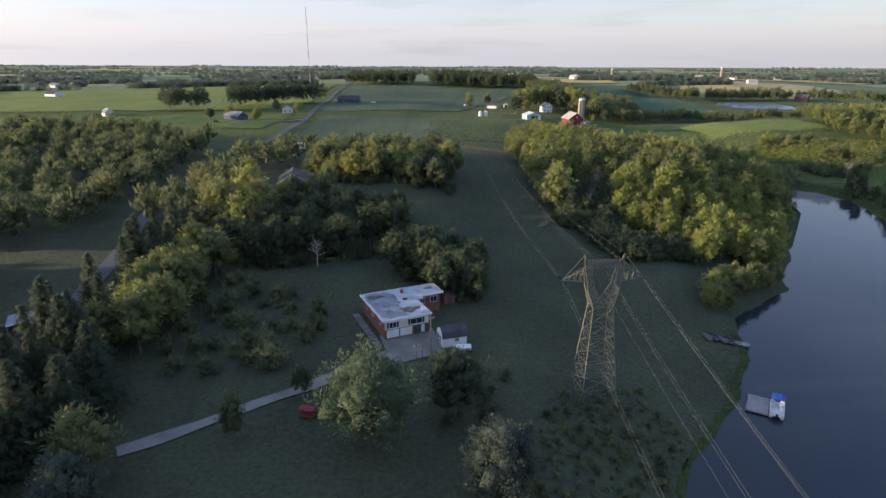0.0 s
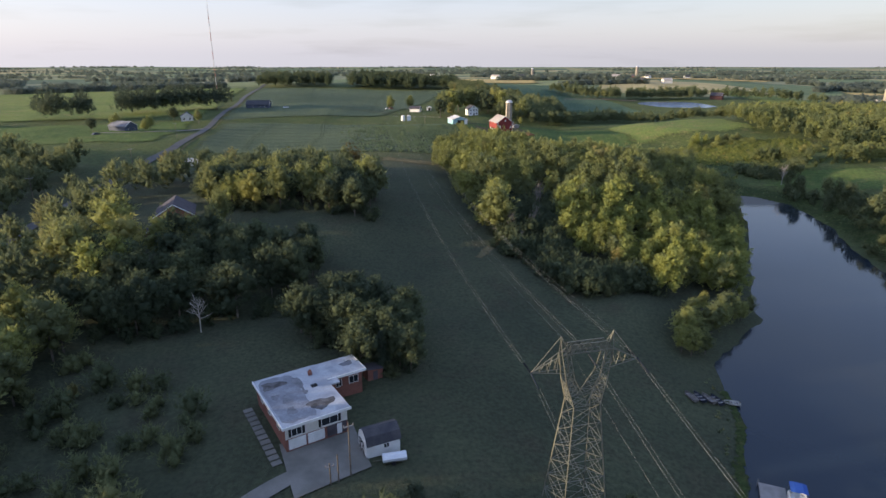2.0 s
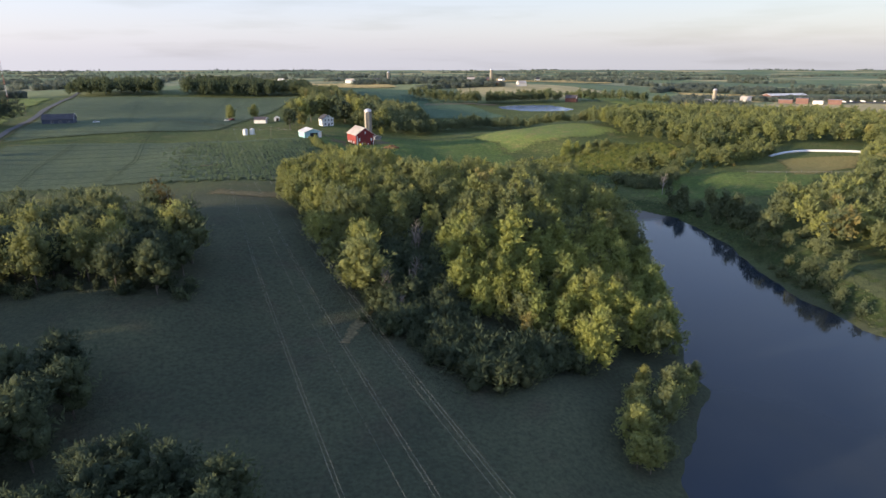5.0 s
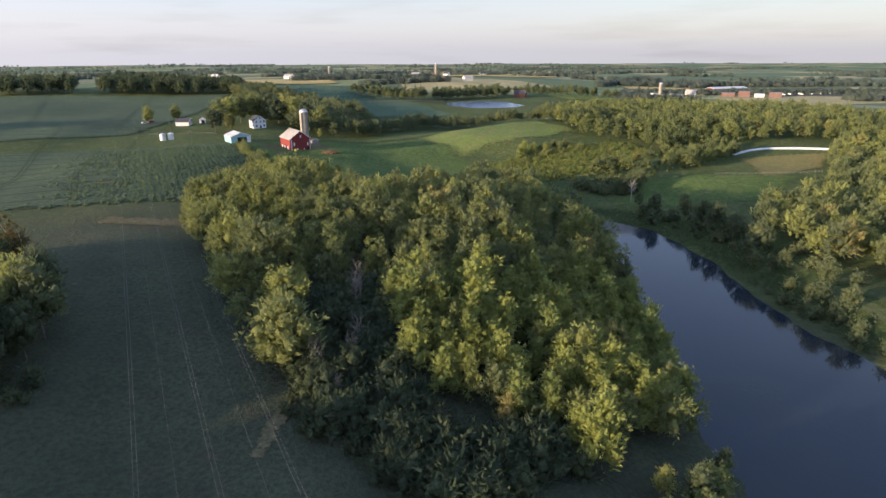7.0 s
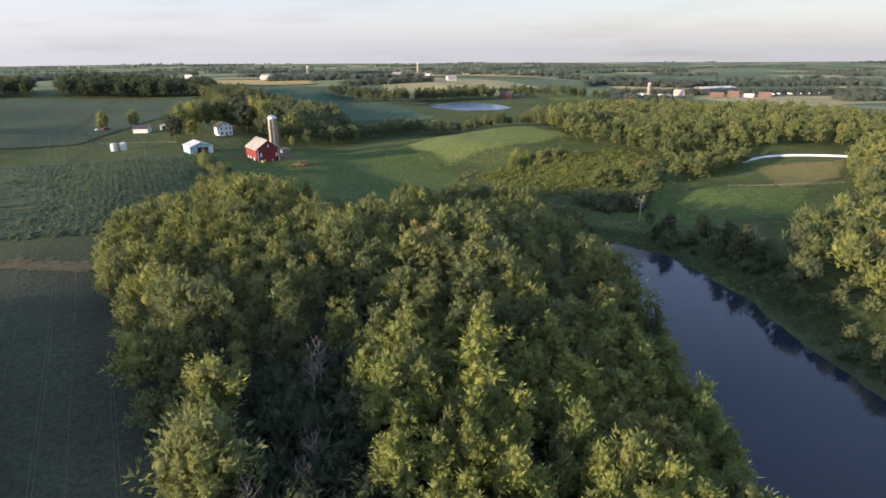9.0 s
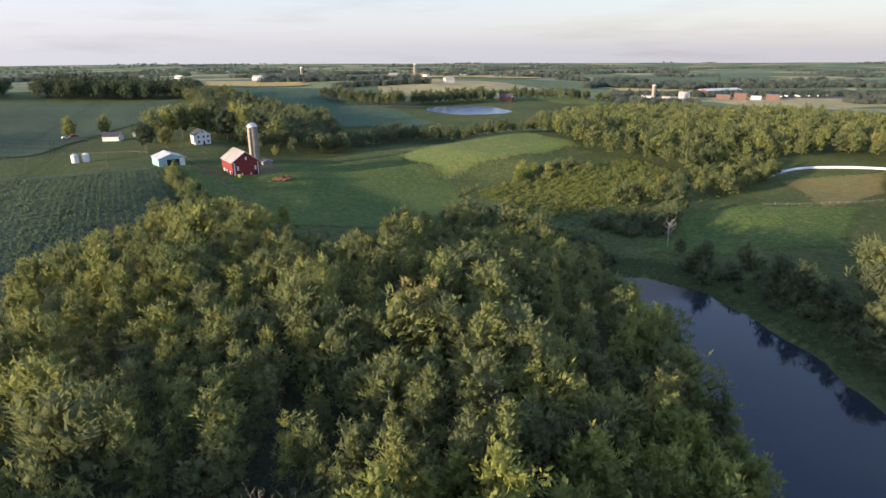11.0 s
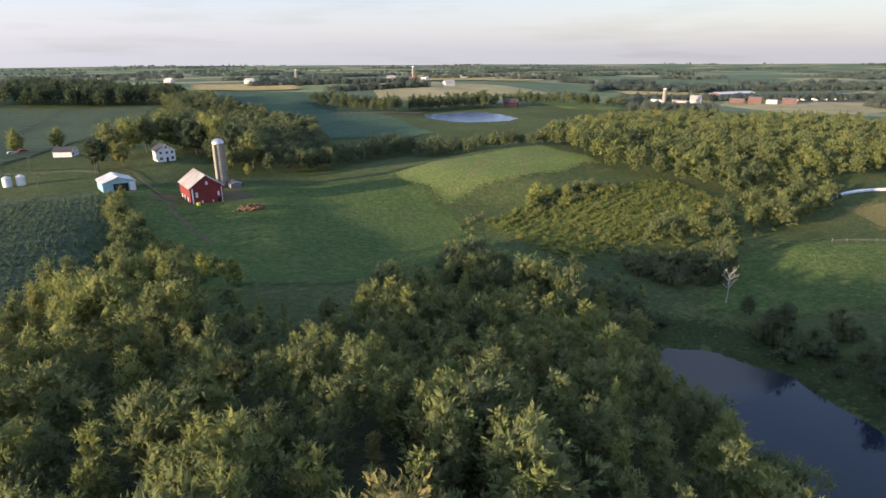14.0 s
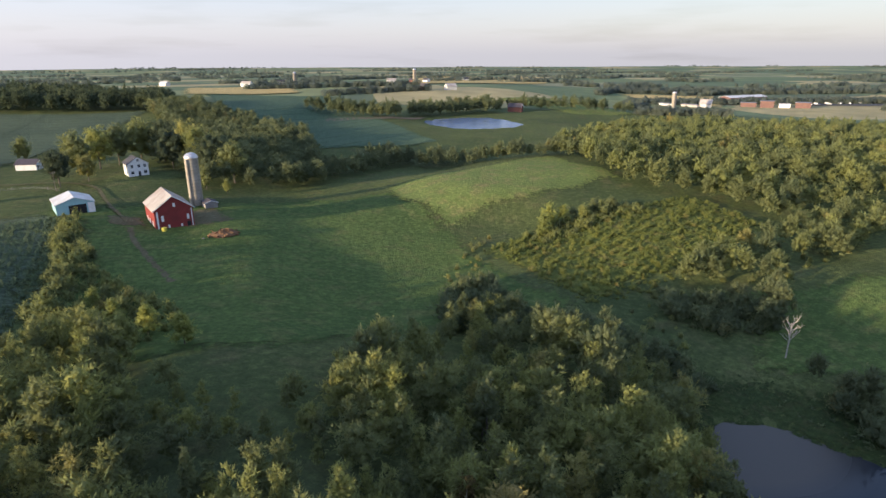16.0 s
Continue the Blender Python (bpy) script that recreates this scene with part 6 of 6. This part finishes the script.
def pontoon_boat():
    t = thing("pontoon_boat", 67.2, 99.3, -30, 0.0, "white pontoon boat with a blue canopy moored at the dock", "boat")
    for s in (-0.95, 0.95):
        bm = tube(bmesh.new(), [(s, -3.2, 0.18), (s, -2.7, 0.12), (s, 2.4, 0.12), (s, 3.0, 0.35)], [0.05, 0.32, 0.32, 0.06], 10)
        part("pontoon", bm, M["tin"], t)
    part("deck", boxes((-1.25, -3.0, 0.45, 1.25, 2.8, 0.55)), M["cream"], t)
    for a in ((-1.25, -3.0, -1.18, 2.2), (1.18, -3.0, 1.25, 2.2), (-1.25, -3.05, 1.25, -2.98), (-1.25, 2.15, -0.5, 2.22), (0.5, 2.15, 1.25, 2.22)):
        part("rail_panel", boxes((a[0], a[1], 0.55, a[2], a[3], 1.25)), M["white"], t)
    for a in ((-1.1, -2.9, 0.2, -2.1), (0.4, -1.2, 1.1, 0.2), (-1.1, 0.6, -0.4, 2.0), (0.4, 0.8, 1.1, 2.0)):
        part("seat", boxes((a[0], a[1], 0.55, a[2], a[3], 0.98), bevel=0.06), M["white"], t)
    bm = bmesh.new()
    prism(bm, [(-1.25, 2.25), (-0.6, 2.42), (0.6, 2.42), (1.25, 2.25), (0.6, 2.36), (-0.6, 2.36)], 0.4, 3.0)
    part("canopy", bm, M["blue"], t, "blue canvas canopy")
    for sx in (-1.2, 1.2):
        for sy in (0.5, 2.9):
            part("canopy_pole", drum(bmesh.new(), sx, sy, 0.6, 2.28, 0.025, 0.025, 6), M["steel"], t)
    part("motor", boxes((-0.2, -3.5, 0.1, 0.2, -3.05, 1.1), bevel=0.08), M["dark"], t)


pontoon_boat()


def row_boat(x, y, turn, mat, label):
    t = thing("rowing_boat", x, y, turn, None, label, "boat", "boats drawn up on the shore")
    bm = bmesh.new()
    rings = []
    for u in np.linspace(0, 1, 7):
        w = 0.72 * min(1.0, 1.25 * (1 - u) ** 0.5 + 0.02) * (0.85 + 0.15 * min(1, u * 4))
        yy = -1.8 + 3.6 * u
        rise = 0.18 * u * u
        rings.append([bm.verts.new((px * w, yy, pz + rise)) for px, pz in ((-1, 0.62), (-0.72, 0.16), (0, 0.1), (0.72, 0.16), (1, 0.62))])
    for a, b in zip(rings, rings[1:]):
        for k in range(4):
            bm.faces.new((a[k], a[k + 1], b[k + 1], b[k]))
    bm.faces.new(rings[0][::-1])
    bmesh.ops.solidify(bm, geom=bm.faces[:], thickness=0.05)
    part("hull", bm, M[mat], t)
    for yy in (-1.2, -0.1, 0.9):
        part("bench", boxes((-0.62, yy - 0.14, 0.42, 0.62, yy + 0.14, 0.47)), M["wood_grey"], t)


for k, (bx, by, bt, bmat) in enumerate(((65.4, 128.2, 10, "wood_grey"), (67.4, 128.4, 4, "slate_blue"), (69.3, 128.2, 12, "wood_grey"), (71.0, 128.0, 6, "slate_blue"), (73.6, 127.0, 70, "tin"))):
    row_boat(bx, by, bt, bmat, "blue rowing boat on the grassy shore" if bmat == "slate_blue" else "grey rowing boat on the grassy shore")

# ---- yard things ----


def pole(x, y, h, label, arms=()):
    t = thing("utility_pole", x, y, 20, None, label, "pole", "poles")
    part("shaft", drum(bmesh.new(), 0, 0, -0.4, h, 0.13, 0.09, 8), M["bark"], t)
    for z, w in arms:
        part("crossbar", boxes((-w / 2, -0.08, z, w / 2, 0.08, z + 0.14)), M["wood_grey"], t)
        for s in (-1, 1):
            part("bracket", boxes((s * w / 2 - 0.06, -0.07, z + 0.1, s * w / 2 + 0.06, 0.07, z + 0.45)), M["wood_grey"], t)


pole(-4.2, 102.9, 3.6, "short brown post with a forked top on the apron", ((2.9, 1.1),))
pole(-3.1, 103.4, 4.6, "plain brown post on the apron")
pole(-1.4, 104.4, 9.0, "tall brown utility pole beside the shed", ((8.2, 1.4),))
for px, py in ((-96, 300), (-100, 380), (-108, 460), (-114, 545), (-121, 640), (-112, 250), (-106, 200)):
    pole(px, py, 9.5, "wooden utility pole along the road", ((8.6, 2.2),))
for px, py in ((48, 470), (65, 512), (40, 526)):
    pole(px, py, 8, "wooden utility pole in the farm yard", ((7.2, 1.6),))


def swing_frame(x, y, turn):
    t = thing("swing_frame", x, y, turn, None, "red metal garden swing frame with benches on the lawn", "garden swing")
    bm = bmesh.new()
    for sy in (-1.4, 1.4):
        for sx in (-0.9, 0.9):
            beam(bm, (sx, sy, 0), (0, sy, 1.9), 0.09)
    beam(bm, (0, -1.4, 1.9), (0, 1.4, 1.9), 0.1)
    part("frame", bm, M["red"], t)
    for sx in (-0.55, 0.55):
        part("bench", boxes((sx - 0.25, -1.1, 0.45, sx + 0.25, 1.1, 0.52)), M["red"], t)
        part("bench_back", boxes((sx * 1.5 - 0.04, -1.1, 0.5, sx * 1.5 + 0.04, 1.1, 1.0)), M["red"], t)
    part("awning", prism(bmesh.new(), [(-0.8, 1.75), (0, 2.0), (0.8, 1.75), (0, 1.94)], -1.3, 1.3), M["red"], t)


swing_frame(-21.8, 84.2, 70)


def trailer(x, y, turn):
    t = thing("covered_trailer", x, y, turn, None, "small boat on a trailer under a pale cover beside the shed", "trailer")
    bm = bmesh.new()
    prism(bm, [(-0.8, 0.55), (0.8, 0.55), (0.85, 1.0), (0.3, 1.35), (-0.3, 1.35), (-0.85, 1.0)], -2.0, 1.6)
    part("cover", bm, M["pipe_white"], t)
    for s in (-0.95, 0.95):
        w = drum(bmesh.new(), 0, 0, -0.1, 0.1, 0.32, 0.32, 14)
        ob = part("wheel", w, M["dark"], t)
        ob.matrix_basis = pose(s, 0, 0.32, 0, 90, 0)
    part("drawbar", beam(bmesh.new(), (0, 1.5, 0.5), (0, 3.0, 0.45), 0.09), M["steel"], t)
    part("chassis", boxes((-0.85, -1.6, 0.42, 0.85, 1.4, 0.54)), M["steel"], t)


trailer(4.8, 107.0, 95)


def storage_tank(x, y):
    t = thing("storage_tank", x, y, 0, None, "white upright storage tank beside the lane", "tank", "tanks by the lane")
    part("shell", drum(bmesh.new(), 0, 0, -0.2, 3.6, 1.6, 1.6, 24), M["white"], t)
    part("cap", drum(bmesh.new(), 0, 0, 3.6, 4.3, 1.65, 0.3, 24), M["tin"], t)


storage_tank(34.3, 501.0)
storage_tank(38.8, 502.0)


def barrel(x, y):
    t = thing("feed_tub", x, y, 0, None, "yellow plastic tub at the barn's corner", "tub")
    part("shell", drum(bmesh.new(), 0, 0, 0.0, 1.2, 0.75, 0.85, 20), M["yellow"], t)
    part("rim", drum(bmesh.new(), 0, 0, 1.2, 1.28, 0.9, 0.9, 20), M["yellow"], t)


barrel(98.6, 442.0)


def heap(x, y, r, h, mat, label, name="heap", seed=3):
    """A rough pile: many tumbled lumps and sticks in one mound."""
    g = np.random.default_rng(seed)
    v0, f0 = ICO1
    V, F, off = [], [], 0
    for k in range(90):
        a, d = g.uniform(0, 6.28), r * math.sqrt(g.uniform(0, 1))
        z = h * max(0.0, 1 - (d / r) ** 2) * g.uniform(0.5, 1.0)
        s = np.array([g.uniform(0.25, 0.9), g.uniform(0.08, 0.3), g.uniform(0.1, 0.35)]) * r / 4
        q = v0 * s * (1 + 0.2 * g.normal(0, 1, (len(v0), 1)))
        t = g.uniform(0, 6.28)
        q = np.column_stack([q[:, 0] * math.cos(t) - q[:, 1] * math.sin(t), q[:, 0] * math.sin(t) + q[:, 1] * math.cos(t), q[:, 2] + 0.3 * g.normal() * q[:, 0]])
        V.append(q + (x + d * math.cos(a), y + d * 0.7 * math.sin(a), hz_at(x, y) + z))
        F.append(f0 + off)
        off += len(v0)
    base_v = ICO2[0] * (r * 0.95, r * 0.66, h * 0.7)
    V.append(base_v + (x, y, hz_at(x, y)))
    F.append(ICO2[1] + off)
    me = quick_mesh(name, np.concatenate(V), np.concatenate(F), [M[mat]])
    return tagged(new(name, me), label, "heap")


heap(115.0, 432, 5.0, 1.7, "mulch", "reddish brown heap of brush and mulch in the yard", "brush_heap")
heap(108.8, 430, 0.6, 0.4, "gravel", "small heap of stones in the grass", "stone_heap", 4)


def car(x, y, turn, mat, label):
    t = thing("car", x, y, turn, None, label, "car", "parked cars")
    part("body", prism(bmesh.new(), [(-2.2, 0.3), (2.2, 0.3), (2.2, 0.85), (1.2, 0.95), (0.6, 1.42), (-1.2, 1.45), (-2.1, 0.95)], -0.85, 0.85), M[mat], t)
    part("glass", prism(bmesh.new(), [(1.05, 0.96), (0.58, 1.36), (-1.15, 1.38), (-1.75, 0.98)], -0.865, 0.865), M["glass"], t)
    for wx in (-1.4, 1.4):
        for wy in (-0.8, 0.8):
            w = part("wheel", drum(bmesh.new(), 0, 0, -0.1, 0.1, 0.33, 0.33, 12), M["dark"], t)
            w.matrix_basis = pose(wx, wy, 0.33, 90, 0, 0)


for cx_, cy_, ct, cm in ((26, 590, 20, "white"), (30, 596, 30, "red"), (-128, 140, 40, "slate_blue"), (-132, 146, 40, "white"), (-150, 400, 60, "slate_blue"), (-62, 566, 10, "white")):
    car(cx_, cy_, ct, cm, "parked " + {"white": "white", "red": "red", "slate_blue": "dark blue"}[cm] + " car beside a house")

# long white feed cover along the far lawn
sheet = bmesh.new()
pts = [(336.0 + 54 * u, 350 + 14 * u - 40 * u * u) for u in np.linspace(0, 1, 14)]
tube(sheet, [(px, py, hz_at(px, py) + 0.45) for px, py in pts], 0.75, 10)
tagged(part("silage_tube", sheet, M["pipe_white"], None), "long white plastic silage tube on the lawn's edge", "silage tube")


def fence(pts, label):
    t = thing("pasture_fence", pts[0][0], pts[0][1], 0, None, label, "fence")
    inv = t.matrix_world.inverted()
    line = []
    for a, b in zip(pts, pts[1:]):
        n = max(1, int(math.dist(a, b) / 4))
        line += [(a[0] + (b[0] - a[0]) * k / n, a[1] + (b[1] - a[1]) * k / n) for k in range(n)]
    line.append(pts[-1])
    line = [inv @ Vector((x, y, hz_at(x, y))) for x, y in line]
    for p in line:
        part("post", drum(bmesh.new(), p.x, p.y, p.z - 0.3, p.z + 1.3, 0.07, 0.06, 6), M["wood_grey"], t)
    for dz in (0.5, 0.95):
        part("rail", tube(bmesh.new(), [p + Vector((0, 0, dz)) for p in line], 0.035, 4), M["wood_grey"], t)


fence([(283, 318), (300, 308), (335, 296)], "weathered post and rail fence across the pasture")
fence([(28, 526), (58, 520), (66, 512)], "grey farm fence along the lane")
